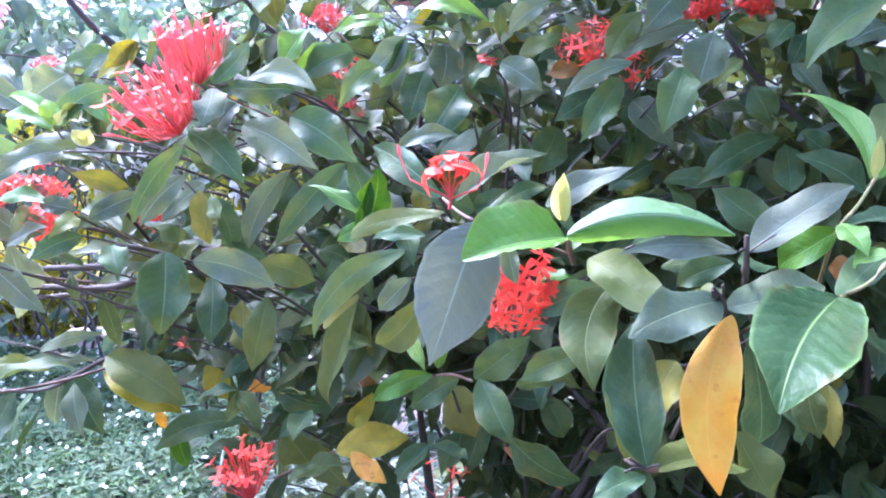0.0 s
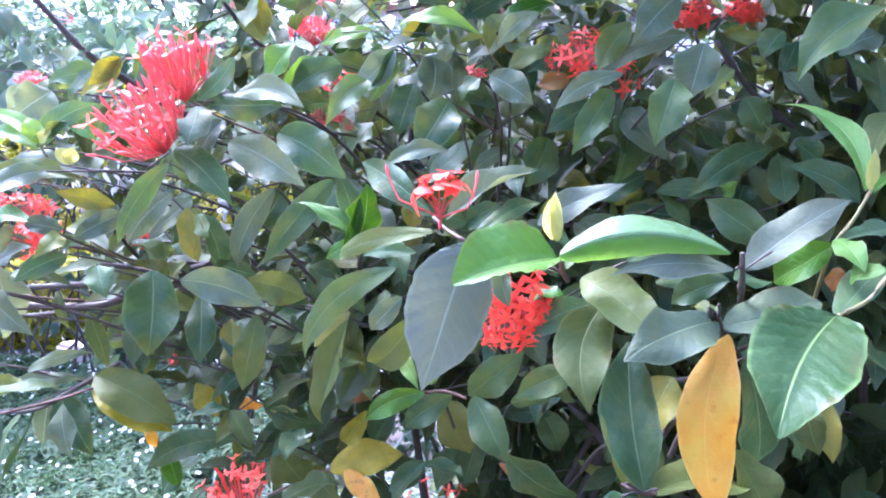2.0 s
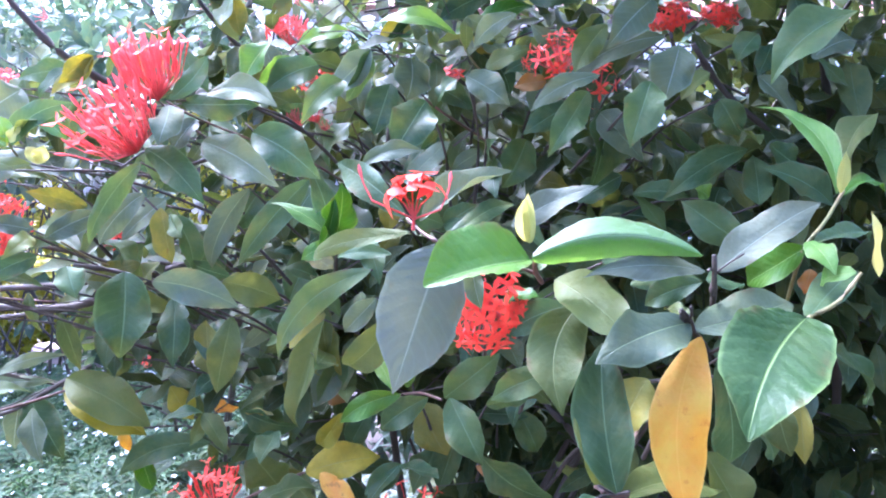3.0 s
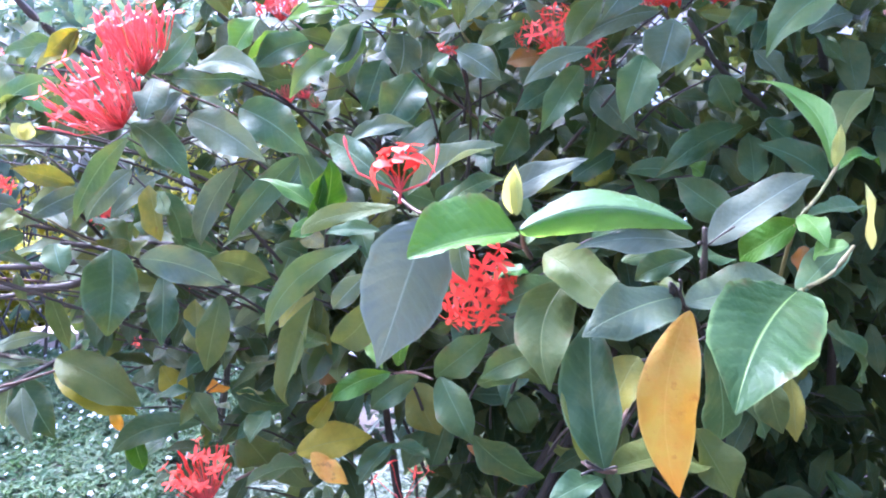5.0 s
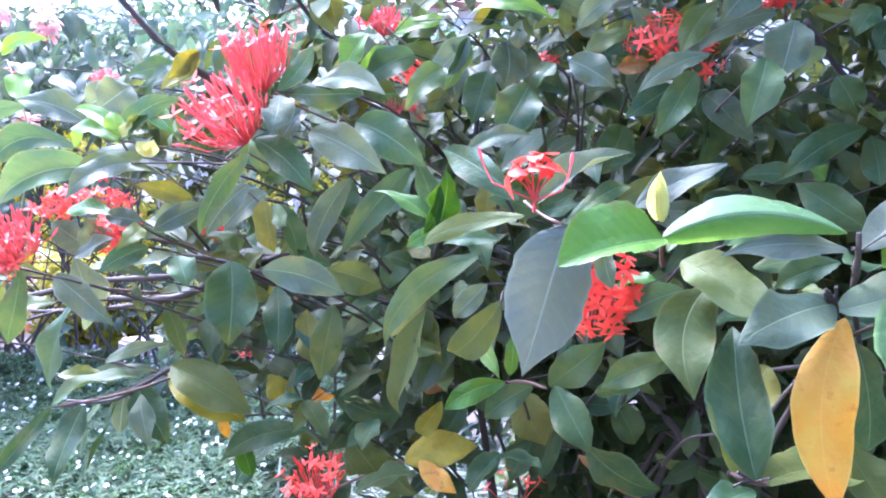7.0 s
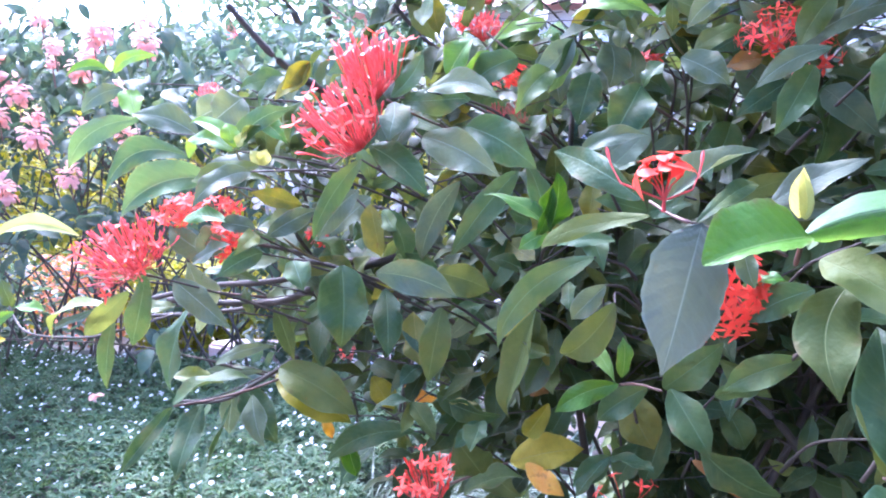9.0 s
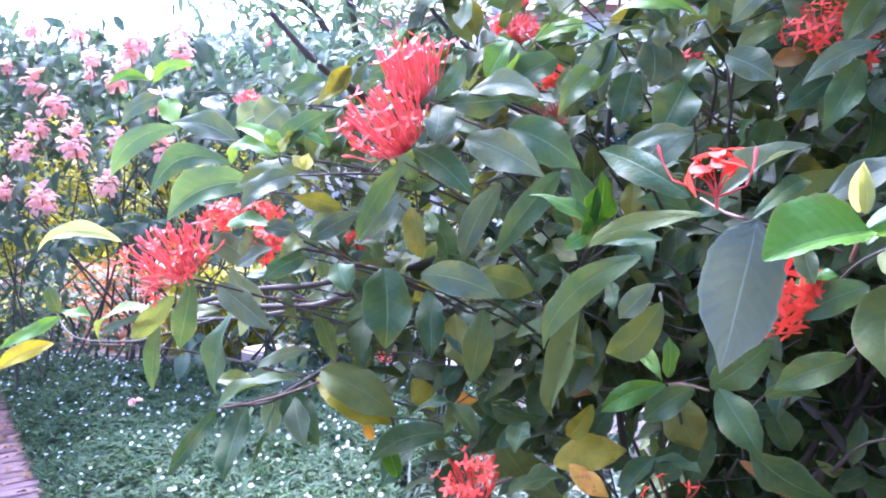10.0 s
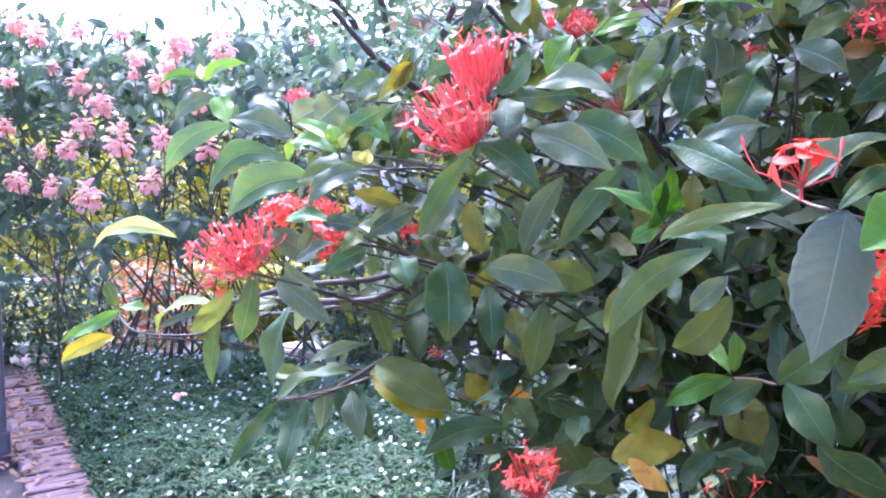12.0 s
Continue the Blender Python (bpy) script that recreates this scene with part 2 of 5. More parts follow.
# ---- builders ----
def part(name, data, material, parent=None, label="", at=None):
    """One mesh object, under its thing if one is given. at: the mesh's own origin in the world."""
    if isinstance(data, bmesh.types.BMesh):
        mesh = bpy.data.meshes.new(name)
        data.to_mesh(mesh)
        data.free()
    else:
        mesh = data
    if material is not None and not mesh.materials:
        mesh.materials.append(material)
    ob = new(name, mesh)
    if at is not None:
        ob.matrix_basis = at if isinstance(at, Matrix) else Matrix.Translation(at)
    if parent is not None:
        ob.parent = parent
        ob.matrix_parent_inverse = world_of(parent).inverted()
    if label:
        ob["label"] = label
    return ob


def world_of(ob):
    m = ob.matrix_basis.copy()
    if ob.parent is not None:
        m = world_of(ob.parent) @ ob.matrix_parent_inverse @ m
    return m


def thing(name, place, label, category, group="", kind=""):
    ob = new(name)
    ob.location = place
    ob.empty_display_size = 0.1
    return tagged(ob, label, category, group, kind)


def smooth(mesh):
    mesh.polygons.foreach_set("use_smooth", [True] * len(mesh.polygons))
    return mesh


def blade(length, width, bend, seed, steps=20, sides=4, fold=0.20, wave=0.30, bow=None, full=0.68, lean=None):
    """A leaf blade along +x, its face towards +z, base and tip on the x axis."""
    rnd = random.Random(seed)
    shape, slant, phase = rnd.uniform(0.86, 1.06), rnd.uniform(-0.12, 0.12), rnd.uniform(0, 6.28)
    twist, curl = rnd.uniform(-0.5, 0.5), rnd.uniform(0.0, 0.22)
    bow = rnd.uniform(-0.04, 0.04) if bow is None else bow
    veins, quilt = rnd.uniform(48, 62), rnd.uniform(0.004, 0.014)
    drawn = 0.3
    if lean is None:
        fold *= rnd.uniform(0.6, 2.4)
        drawn = rnd.uniform(0.25, 0.6)
    else:
        slant, twist, curl, shape, wave, quilt = lean, 0.0, 0.03, 0.86, 0.14, 0.040
    notch = rnd.random() < 0.12
    verts, faces, uvs = [], [], []
    for i in range(steps + 1):
        u = 0.5 - 0.5 * math.cos(math.pi * i / steps)
        half = 0.5 * width * max(0.0, math.sin(math.pi * u ** shape)) ** full * (1 - 0.18 * u ** 4) * (1 - drawn * max(0.0, (u - 0.76) / 0.24) ** 1.3)
        half = max(half, width * 0.012)
        for j in range(-sides, sides + 1):
            v = j / sides
            flare = 1 + slant * math.copysign(1, v) * min(1, 2 * abs(v)) + 0.025 * math.sin(13 * u + phase + v) + 0.015 * math.sin(31 * u + 2 * phase)
            if notch and abs(u - 0.4) < 0.05 and v > 0.5:
                flare *= 0.86
            y = v * half * flare + bow * length * 4 * u * (1 - u)
            z = bend * length * 4 * u * (1 - u) + fold * half * abs(v) - 0.10 * half * v * v
            z += wave * half * v * v * math.sin(9 * u + phase + (2 if j > 0 else 0)) + quilt * width * math.sin(veins * (u - 0.16 * abs(v))) * abs(v) * (1 - 0.5 * abs(v)) * min(1, 3 * (1 - u))
            z += twist * (u - 0.45) * v * half - curl * length * max(0.0, u - 0.75) ** 2 * 8
            verts.append((u * length, y, z))
            uvs.append((u, 0.5 + 0.5 * v))
    row = 2 * sides + 1
    for i in range(steps):
        for j in range(row - 1):
            a = i * row + j
            faces.append((a, a + row, a + row + 1, a + 1))
    return verts, faces, uvs


def mesh_of(name, verts, faces, uvs=None):
    mesh = bpy.data.meshes.new(name)
    mesh.from_pydata(verts, [], faces)
    if uvs is not None:
        layer = mesh.uv_layers.new(name="UVMap")
        order = np.empty(len(mesh.loops), dtype=np.int32)
        mesh.loops.foreach_get("vertex_index", order)
        layer.data.foreach_set("uv", np.asarray(uvs, dtype=np.float32)[order].ravel())
    return smooth(mesh)


def tube(name, points, radius, end=None, sides=7, knots=True, seed=0):
    """A tapered, slightly knotty stem along points, smoothed between them."""
    rnd = random.Random(seed)
    end = radius * 0.6 if end is None else end
    pts = [Vector(p) for p in points]
    line = []
    for i in range(len(pts) - 1):
        p0, p1, p2, p3 = pts[max(i - 1, 0)], pts[i], pts[i + 1], pts[min(i + 2, len(pts) - 1)]
        for k in range(6):
            s = k / 6
            line.append(0.5 * (2 * p1 + (p2 - p0) * s + (2 * p0 - 5 * p1 + 4 * p2 - p3) * s * s + (3 * p1 - p0 - 3 * p2 + p3) * s ** 3))
    line.append(pts[-1])
    verts, faces = [], []
    for i, p in enumerate(line):
        ahead = (line[min(i + 1, len(line) - 1)] - line[max(i - 1, 0)]).normalized()
        side = ahead.orthogonal().normalized()
        up = ahead.cross(side)
        r = radius + (end - radius) * i / (len(line) - 1)
        if knots:
            r *= 1 + (0.35 if i % 7 == 3 else 0) * rnd.random() + rnd.uniform(-0.08, 0.08)
        for k in range(sides):
            a = 2 * math.pi * k / sides
            verts.append(p + r * (math.cos(a) * side + math.sin(a) * up))
    for i in range(len(line) - 1):
        for k in range(sides):
            a, b = i * sides + k, i * sides + (k + 1) % sides
            faces.append((a, b, b + sides, a + sides))
    faces.append(tuple(range(sides - 1, -1, -1)))
    faces.append(tuple(range((len(line) - 1) * sides, len(line) * sides)))
    return mesh_of(name, verts, faces)


def facing(base, tip, toward_point, roll=0.0):
    """A frame at base: x to the tip, z as near as can be towards a point, turned about x by roll degrees."""
    x = (tip - base).normalized()
    n = toward_point - (base + tip) / 2
    z = (n - n.dot(x) * x).normalized()
    y = z.cross(x)
    m = Matrix((x, y, z)).transposed().to_4x4()
    return Matrix.Translation(base) @ m @ Matrix.Rotation(radians(roll), 4, "X")


# ---- ground and paving ----
def slab(name, corners, low, high, material, parent=None, bevel=0.006, label=""):
    """A flat piece with the outline of corners, from low to high, with softened edges."""
    bm = bmesh.new()
    face = bm.faces.new([bm.verts.new((x, y, low)) for x, y in corners])
    grown = bmesh.ops.extrude_face_region(bm, geom=[face])
    bmesh.ops.translate(bm, verts=[v for v in grown["geom"] if isinstance(v, bmesh.types.BMVert)], vec=(0, 0, high - low))
    bmesh.ops.recalc_face_normals(bm, faces=bm.faces)
    if bevel:
        bmesh.ops.bevel(bm, geom=[e for e in bm.edges if min(v.co.z for v in e.verts) > low + 1e-5], offset=bevel, segments=2, affect="EDGES")
    return part(name, bm, material, parent, label)


def make_ground():
    bm = bmesh.new()
    bmesh.ops.create_grid(bm, x_segments=90, y_segments=90, size=1.0)
    for v in bm.verts:
        x, y = v.co.x, v.co.y
        v.co.x, v.co.y = 300 * x * abs(x) ** 1.6 - 1, 300 * y * abs(y) ** 1.6 + 2
        v.co.z = 0.012 * noise.noise((v.co.x * 1.5, v.co.y * 1.5, 0)) - 0.01
    return tagged(part("ground", bm, SOIL), "bare brown soil under the shrubs", "ground", kind="structure")


make_ground()
tagged(slab("pavement", [(-9, 4.55), (14, 4.55), (14, 16), (-9, 16)], -0.05, 0.05, PALE), "pale sunlit paving behind the shrubs", "pavement", kind="structure")


def make_building():
    house = thing("house", (3.0, 13.0, 0), "pale plastered house far behind the shrub", "house")
    bm = bmesh.new()
    bmesh.ops.create_cube(bm, size=1.0, matrix=pose(3.0, 14.0, 2.05) @ Matrix.Diagonal((13.0, 4.0, 4.0, 1)))
    part("wall", bm, PAINT, house)
    bm = bmesh.new()
    for x in (-4.2, 10.2):
        for y, z in ((11.6, 4.05), (16.4, 4.05), (14.0, 5.4)):
            bm.verts.new((x, y, z))
    bm.verts.ensure_lookup_table()
    v = bm.verts
    for loop in ((0, 3, 5, 2), (1, 2, 5, 4), (0, 2, 1), (3, 4, 5), (0, 1, 4, 3)):
        bm.faces.new([v[i] for i in loop])
    bmesh.ops.recalc_face_normals(bm, faces=bm.faces)
    part("roof", bm, ROOF, house)
    return house


make_building()


# ---- the bed of low plants with white flowers ----
EDGE_A, EDGE_B = Vector((-1.53, 1.75)), Vector((-3.90, 3.90))  # the bed's border along the bricks


def in_bed(x, y):
    run = (EDGE_B - EDGE_A).normalized()
    offset = (Vector((x, y)) - EDGE_A).cross(run)
    return offset > 0 and y < 4.1 + 0.1 * math.sin(3 * x) and x < -0.62 + 0.10 * math.sin(5 * y)


def bed_height(x, y):
    run = (EDGE_B - EDGE_A).normalized()
    offset = max(0.0, (Vector((x, y)) - EDGE_A).cross(run))
    return (0.29 + 0.07 * noise.noise((x * 1.7, y * 1.7, 3)) + 0.03 * noise.noise((x * 7, y * 7, 5))) * min(1.0, 0.30 + offset * 3.2) * max(0.1, min(1.0, 0.30 + (4.1 - y) * 1.1))


def make_bed():
    rnd = random.Random(5)
    verts, faces = [], []
    count = 0
    while count < 11500:
        x, y = rnd.uniform(-3.95, -0.5), rnd.uniform(1.25, 4.15)
        if not in_bed(x, y):
            continue
        count += 1
        heart = Vector((x, y, bed_height(x, y) - abs(rnd.gauss(0, 0.045))))
        lean = Vector((rnd.gauss(0, 0.35), rnd.gauss(-0.1, 0.35), 1)).normalized()
        first = lean.orthogonal().normalized()
        second = lean.cross(first)
        for q in range(rnd.randint(5, 7)):
            a = q * 2.39996 + rnd.uniform(-0.3, 0.3)
            out_way = (math.cos(a) * first + math.sin(a) * second + lean * rnd.uniform(0.0, 0.9)).normalized()
            length, width = rnd.uniform(0.028, 0.052), rnd.uniform(0.008, 0.013)
            side = out_way.cross(lean).normalized()
            up = side.cross(out_way)
            p, k = heart - lean * 0.004 * q, len(verts)
            verts += [p, p + out_way * length * 0.45 + side * width / 2 + up * 0.006, p + out_way * length * 0.45 - side * width / 2 + up * 0.006, p + out_way * length * 0.5 + up * 0.002, p + out_way * length - up * 0.010]
            faces += [(k, k + 1, k + 3), (k, k + 3, k + 2), (k + 1, k + 4, k + 3), (k + 3, k + 4, k + 2)]
    bed = thing("flower_bed", (-1.6, 2.6, 0), "low green bedding plants dotted with small white flowers", "flower bed", kind="stuff")
    part("foliage", mesh_of("foliage", verts, faces), COVER, bed)
    # soil-dark sheet below the leaves, giving the shade seen in their gaps
    bm = bmesh.new()
    bmesh.ops.create_grid(bm, x_segments=60, y_segments=50, size=1.0)
    for v in bm.verts:
        v.co.x, v.co.y = -1.7 + 2.1 * v.co.x, 2.7 + 1.45 * v.co.y
        v.co.z = max(0.0, bed_height(v.co.x, v.co.y) - 0.17) if in_bed(v.co.x, v.co.y) else -0.02
    part("undergrowth", bm, SOIL, bed)
    verts, faces = [], []
    for _ in range(680):
        while True:
            x, y = rnd.uniform(-3.6, 0.2), rnd.uniform(1.3, 4.05)
            if in_bed(x, y):
                break
        c = Vector((x, y, bed_height(x, y) + rnd.uniform(0.008, 0.03)))
        axis = Vector((rnd.gauss(0, 0.4), rnd.gauss(-0.35, 0.4), 1)).normalized()
        s = axis.orthogonal().normalized()
        t = axis.cross(s)
        r, turn = rnd.uniform(0.006, 0.0105), rnd.uniform(0, 6)
        for q in range(5):
            a = turn + q * 2 * math.pi / 5
            k = len(verts)
            way = math.cos(a) * s + math.sin(a) * t
            flat = axis.cross(way)
            verts += [c, c + way * r * 0.6 + flat * r * 0.34 + axis * 0.002, c + way * r, c + way * r * 0.6 - flat * r * 0.34 + axis * 0.002]
            faces.append((k, k + 1, k + 2, k + 3))
    part("blossoms", mesh_of("blossoms", verts, faces), WHITE, bed, "tiny white five-petalled flowers")


make_bed()


# ---- the red-flowered shrub ----
SHRUB_FOOT = Vector((0.15, 1.75, 0.0))
LIGHT_SIDE = Vector((-0.05, -0.75, 2.1))  # leaves turn their faces to the open side
shrub = thing("ixora_shrub", SHRUB_FOOT, "large leafy shrub with glossy dark leaves and red flower heads", "shrub")
leaf_bases = []
leaf_seed = [0]


LEAF_LABELS = {"yellow_leaf": "dying orange-yellow leaf", "yellowing_leaf": "yellowing old leaf with brown spots", "browned_leaf": "browned dead leaf",
               "budding_leaf": "pale yellow young leaf", "fresh_leaf": "fresh bright green leaf", "grown_leaf": "broad glossy green leaf",
               "shiny_young_leaf": "shiny folded pale green leaf", "heavy_leaf": "large waxy grey-green leaf", "young_leaf": "light green young leaf"}


def leaf(material, base, tip, width, bend=0.05, roll=0.0, fold=0.20, bow=None, full=0.68, lean=None):
    """One blade of the shrub from its base to its tip."""
    leaf_seed[0] += 1
    rnd = random.Random(leaf_seed[0])
    base, tip = Vector(base), Vector(tip)
    if lean is None and bow is None:
        swing = max(-55.0, min(55.0, rnd.gauss(0, 28)))
        roll, width, bend = roll + swing, 0.90 * width / max(0.80, math.cos(radians(swing))), bend * rnd.uniform(0.3, 2.2)
    m = facing(base, tip, LIGHT_SIDE, roll)
    verts, faces, uvs = blade((tip - base).length, width, bend, leaf_seed[0], steps=44, fold=fold, bow=bow, full=full, lean=lean)
    leaf_bases.append(base)
    return part("leaf", mesh_of("leaf", verts, faces, uvs), material, shrub, LEAF_LABELS.get(material.name, ""), at=m)


def branch(radius, *points):
    return part("branch", tube("branch", points, radius * 0.75, radius, seed=len(points)), YOUNG_BARK if 0.0023 < radius < 0.0027 else BARK if radius > 0.0031 or radius < 0.0018 else GREEN_BARK, shrub)


# florets: a thin tube along +z of length 1, closed as a bud or opened into four petals
def floret_mesh(name, kind, seed):
    rnd = random.Random(seed)
    verts, faces = [], []
    sides = 5
    if kind == "bud":
        rings = ((0, 0.010), (0.45, 0.012), (0.66, 0.014), (0.80, 0.026), (0.90, 0.024), (1.0, 0.004))
    else:
        rings = ((0, 0.010), (0.5, 0.012), (0.9, 0.016), (1.0, 0.020))
    lean = rnd.uniform(-0.06, 0.06)
    for z, r in rings:
        for k in range(sides):
            a = 2 * math.pi * k / sides
            verts.append((r * math.cos(a) + lean * math.sin(3 * z), r * math.sin(a), z))
    for i in range(len(rings) - 1):
        for k in range(sides):
            a, b = i * sides + k, i * sides + (k + 1) % sides
            faces.append((a, b, b + sides, a + sides))
    if kind != "bud":
        size = 0.34 if kind == "star" else 0.30
        cx = lean * math.sin(3)
        for q in range(4):
            a = q * math.pi / 2 + rnd.uniform(-0.15, 0.15)
            ca, sa = math.cos(a), math.sin(a)
            droop = {"star": rnd.uniform(-0.25, 0.55), "open": rnd.uniform(-0.4, 0.4), "spray": rnd.uniform(-2.6, 0.3)}[kind]
            base = len(verts)
            outline = ((0.02, 0.015), (0.30, 0.105), (0.62, 0.115), (1.0, 0.0), (0.62, -0.115), (0.30, -0.105), (0.02, -0.015))
            for u, v in outline:
                x, y = u * size, v * size * (2.3 if kind == "spray" else 1.5)
                fall = 0.9 if kind == "spray" else 1.0
                verts.append((cx + x * ca - y * sa, x * sa + y * ca, 1.0 + fall * droop * x * (0.4 + u)))
            faces.append(tuple(range(base, base + 7)))
    mesh = mesh_of(name, verts, faces)
    return mesh


BUD_SHAPES = [floret_mesh("floret", "bud", i) for i in range(4)]
STAR_SHAPES = [floret_mesh("floret", "star", 10 + i) for i in range(4)]
FEW_SHAPES = [floret_mesh("floret", "open", 20 + i) for i in range(3)]
SPRAY_SHAPES = [floret_mesh("floret", "spray", 40 + i) for i in range(4)]
OPENING_SHAPES = [floret_mesh("floret", "bud", 50 + i) for i in range(4)]
DULL_SHAPES = [floret_mesh("floret", "bud", 30 + i) for i in range(3)]
for shapes, material in ((BUD_SHAPES, RED_BUD), (STAR_SHAPES, RED), (FEW_SHAPES, RED), (SPRAY_SHAPES, RED), (OPENING_SHAPES, RED), (DULL_SHAPES, DULL_RED)):
    for shape in shapes:
        shape.materials.append(material)
BUDS, STARS, FEW, DULL, MIXED = "buds", "stars", "few", "dull", "mixed"
head_seed = [0]


def flower_head(kind, base, apex, count, spread, petals=1.0):
    """A rounded cluster of florets on red stalks, opening from base towards apex."""
    head_seed[0] += 1
    rnd = random.Random(100 + head_seed[0])
    base, apex = Vector(base), Vector(apex)
    axis, reach = (apex - base).normalized(), (apex - base).length * (1.04 if kind in ("buds", "few") else 0.98)
    turn = axis.to_track_quat("Z", "Y").to_matrix()
    label = {"buds": "spiky cluster of closed red buds", "stars": "cluster of open four-petalled red flowers",
             "few": "sparse cluster of open red flowers", "mixed": "loose upright cluster of red buds and opening flowers", "dull": "faded dull red buds"}[kind]
    verts, faces = [], []
    placed = []
    for i in range(count):
        tilt = radians(spread) * math.sqrt((i + 0.5) / count) * rnd.uniform(0.85, 1.12)
        around = i * 2.39996 + rnd.uniform(-0.3, 0.3)
        way = turn @ Vector((math.sin(tilt) * math.cos(around), math.sin(tilt) * math.sin(around), math.cos(tilt)))
        radial = way - axis * way.dot(axis)
        near, wide = {"buds": (0.34, 0.70), "mixed": (0.58, 0.72), "stars": (0.56, 0.74)}.get(kind, (0.42, 0.60))
        start = base + axis * reach * near + radial * reach * wide
        tip = base + way * reach * (rnd.uniform(0.72, 1.16) if kind in ("buds", "mixed") else rnd.uniform(0.84, 1.08))
        way, length = (tip - start).normalized(), (tip - start).length
        placed.append((start, way, length))
        side = way.orthogonal().normalized() * 0.0008
        other = way.cross(side)
        k = len(verts)
        for p in (base, start):
            verts += [p + side, p - 0.5 * side + 0.87 * other, p - 0.5 * side - 0.87 * other]
        faces += [(k, k + 1, k + 4, k + 3), (k + 1, k + 2, k + 5, k + 4), (k + 2, k, k + 3, k + 5)]
    head = part("flower_head", mesh_of("flower_head", verts, faces), STALK, shrub, label)
    shapes = {"buds": BUD_SHAPES, "stars": STAR_SHAPES, "few": FEW_SHAPES, "mixed": BUD_SHAPES, "dull": DULL_SHAPES}[kind]
    for i, (start, way, length) in enumerate(placed):
        shape = shapes[i % len(shapes)]
        if kind == "buds" and i % 9 == 4:
            shape = STAR_SHAPES[i % 4]
        if kind == "mixed":
            shape = STAR_SHAPES[i % 4] if i % 5 in (1, 3) else OPENING_SHAPES[i % 4]
        if kind == "few" and i % 3 == 2 or kind == "stars" and i % 5 == 2:
            shape = BUD_SHAPES[i % 4]
        q = way.to_track_quat("Z", "Y") @ Euler((0, 0, rnd.uniform(0, 6.3))).to_quaternion()
        thick = (0.088 if kind in ("buds", "mixed") and shape not in STAR_SHAPES else 0.050) * rnd.uniform(0.85, 1.15) * petals
        part("floret", shape, None, head, at=Matrix.LocRotScale(start, q, (thick, thick, length)))
    leaf_bases.append(base)
    return head


def flower_spray(base, size):
    """A thin, upright cluster: open florets bunched on top, a long closed bud at either side."""
    rnd = random.Random(77)
    base = Vector(base)
    fork = base + Vector((0.004, -0.004, 0.20)) * size
    stalks = tube("flower_head", (base, base.lerp(fork, 0.5), fork), 0.0022, 0.0016, sides=6, knots=False)
    head = part("flower_head", stalks, STALK, shrub, "sparse upright cluster of open red flowers")
    for x, y, z, kind in ((-0.48, -0.10, 0.52, 0), (-0.30, 0.08, 0.70, 0), (-0.08, 0.10, 0.84, 0), (0.14, 0.02, 0.88, 0), (0.34, 0.05, 0.72, 0), (-0.12, -0.20, 0.62, 0), (0.14, -0.18, 0.66, 0),
                          (-0.98, -0.08, 0.98, 1), (0.62, 0.0, 0.92, 1)):
        tip = base + Vector((x, y, z + 0.14)) * size
        elbow = fork + Vector((x * 0.75, y * 0.6, 0.30 * abs(x))) * size if kind else fork + Vector((x * 0.35, y * 0.5, 0.26)) * size
        part("stalk", tube("stalk", (fork, fork.lerp(elbow, 0.6), elbow), 0.0012, 0.0011, sides=5, knots=False), STALK, head)
        way = (tip - elbow).normalized()
        shape = BUD_SHAPES[rnd.randrange(4)] if kind else SPRAY_SHAPES[rnd.randrange(4)]
        q = way.to_track_quat("Z", "Y") @ Euler((0, 0, rnd.uniform(0, 6.3))).to_quaternion()
        thick = (0.085 if kind else 0.080) * rnd.uniform(0.9, 1.1)
        part("floret", shape, None, head, at=Matrix.LocRotScale(elbow, q, (thick, thick, (tip - elbow).length)))
    leaf_bases.append(base)


flower_head(BUDS, (-0.395, 1.100, 1.206), (-0.424, 1.030, 1.274), 88, 44)
flower_head(BUDS, (-0.381, 1.140, 1.286), (-0.389, 1.100, 1.369), 86, 38)
flower_head(STARS, (0.112, 1.030, 1.028), (0.100, 0.960, 1.008), 64, 56, 1.12)
flower_head(MIXED, (-0.312, 1.240, 0.592), (-0.318, 1.200, 0.688), 54, 35, 0.92)
flower_head(FEW, (0.016, 1.220, 0.622), (0.013, 1.200, 0.683), 6, 60)
flower_head(BUDS, (0.058, 1.460, 1.380), (0.051, 1.440, 1.397), 29, 51)
flower_head(STARS, (-0.212, 1.550, 1.375), (-0.216, 1.520, 1.401), 28, 70)
flower_head(STARS, (0.238, 1.320, 1.376), (0.220, 1.280, 1.432), 42, 70, 0.9)
flower_head(STARS, (0.302, 1.300, 1.347), (0.276, 1.270, 1.368), 16, 70, 0.9)
flower_head(STARS, (0.430, 1.350, 1.462), (0.412, 1.330, 1.503), 43, 70)
flower_head(STARS, (0.523, 1.400, 1.486), (0.523, 1.380, 1.519), 43, 70)
flower_head(BUDS, (-0.267, 1.500, 1.444), (-0.259, 1.480, 1.493), 57, 51)
flower_head(DULL, (-0.217, 1.350, 1.267), (-0.224, 1.330, 1.300), 30, 45)
flower_head(DULL, (-0.176, 1.400, 1.273), (-0.175, 1.380, 1.287), 13, 40)
flower_head(STARS, (-0.793, 1.420, 1.088), (-0.786, 1.400, 1.126), 22, 70)
flower_head(STARS, (-0.777, 1.400, 1.031), (-0.763, 1.360, 1.059), 18, 60)
flower_head(STARS, (-0.612, 1.500, 1.044), (-0.601, 1.480, 1.063), 14, 70)
flower_head(BUDS, (-0.609, 1.700, 0.748), (-0.603, 1.680, 0.771), 13, 51)
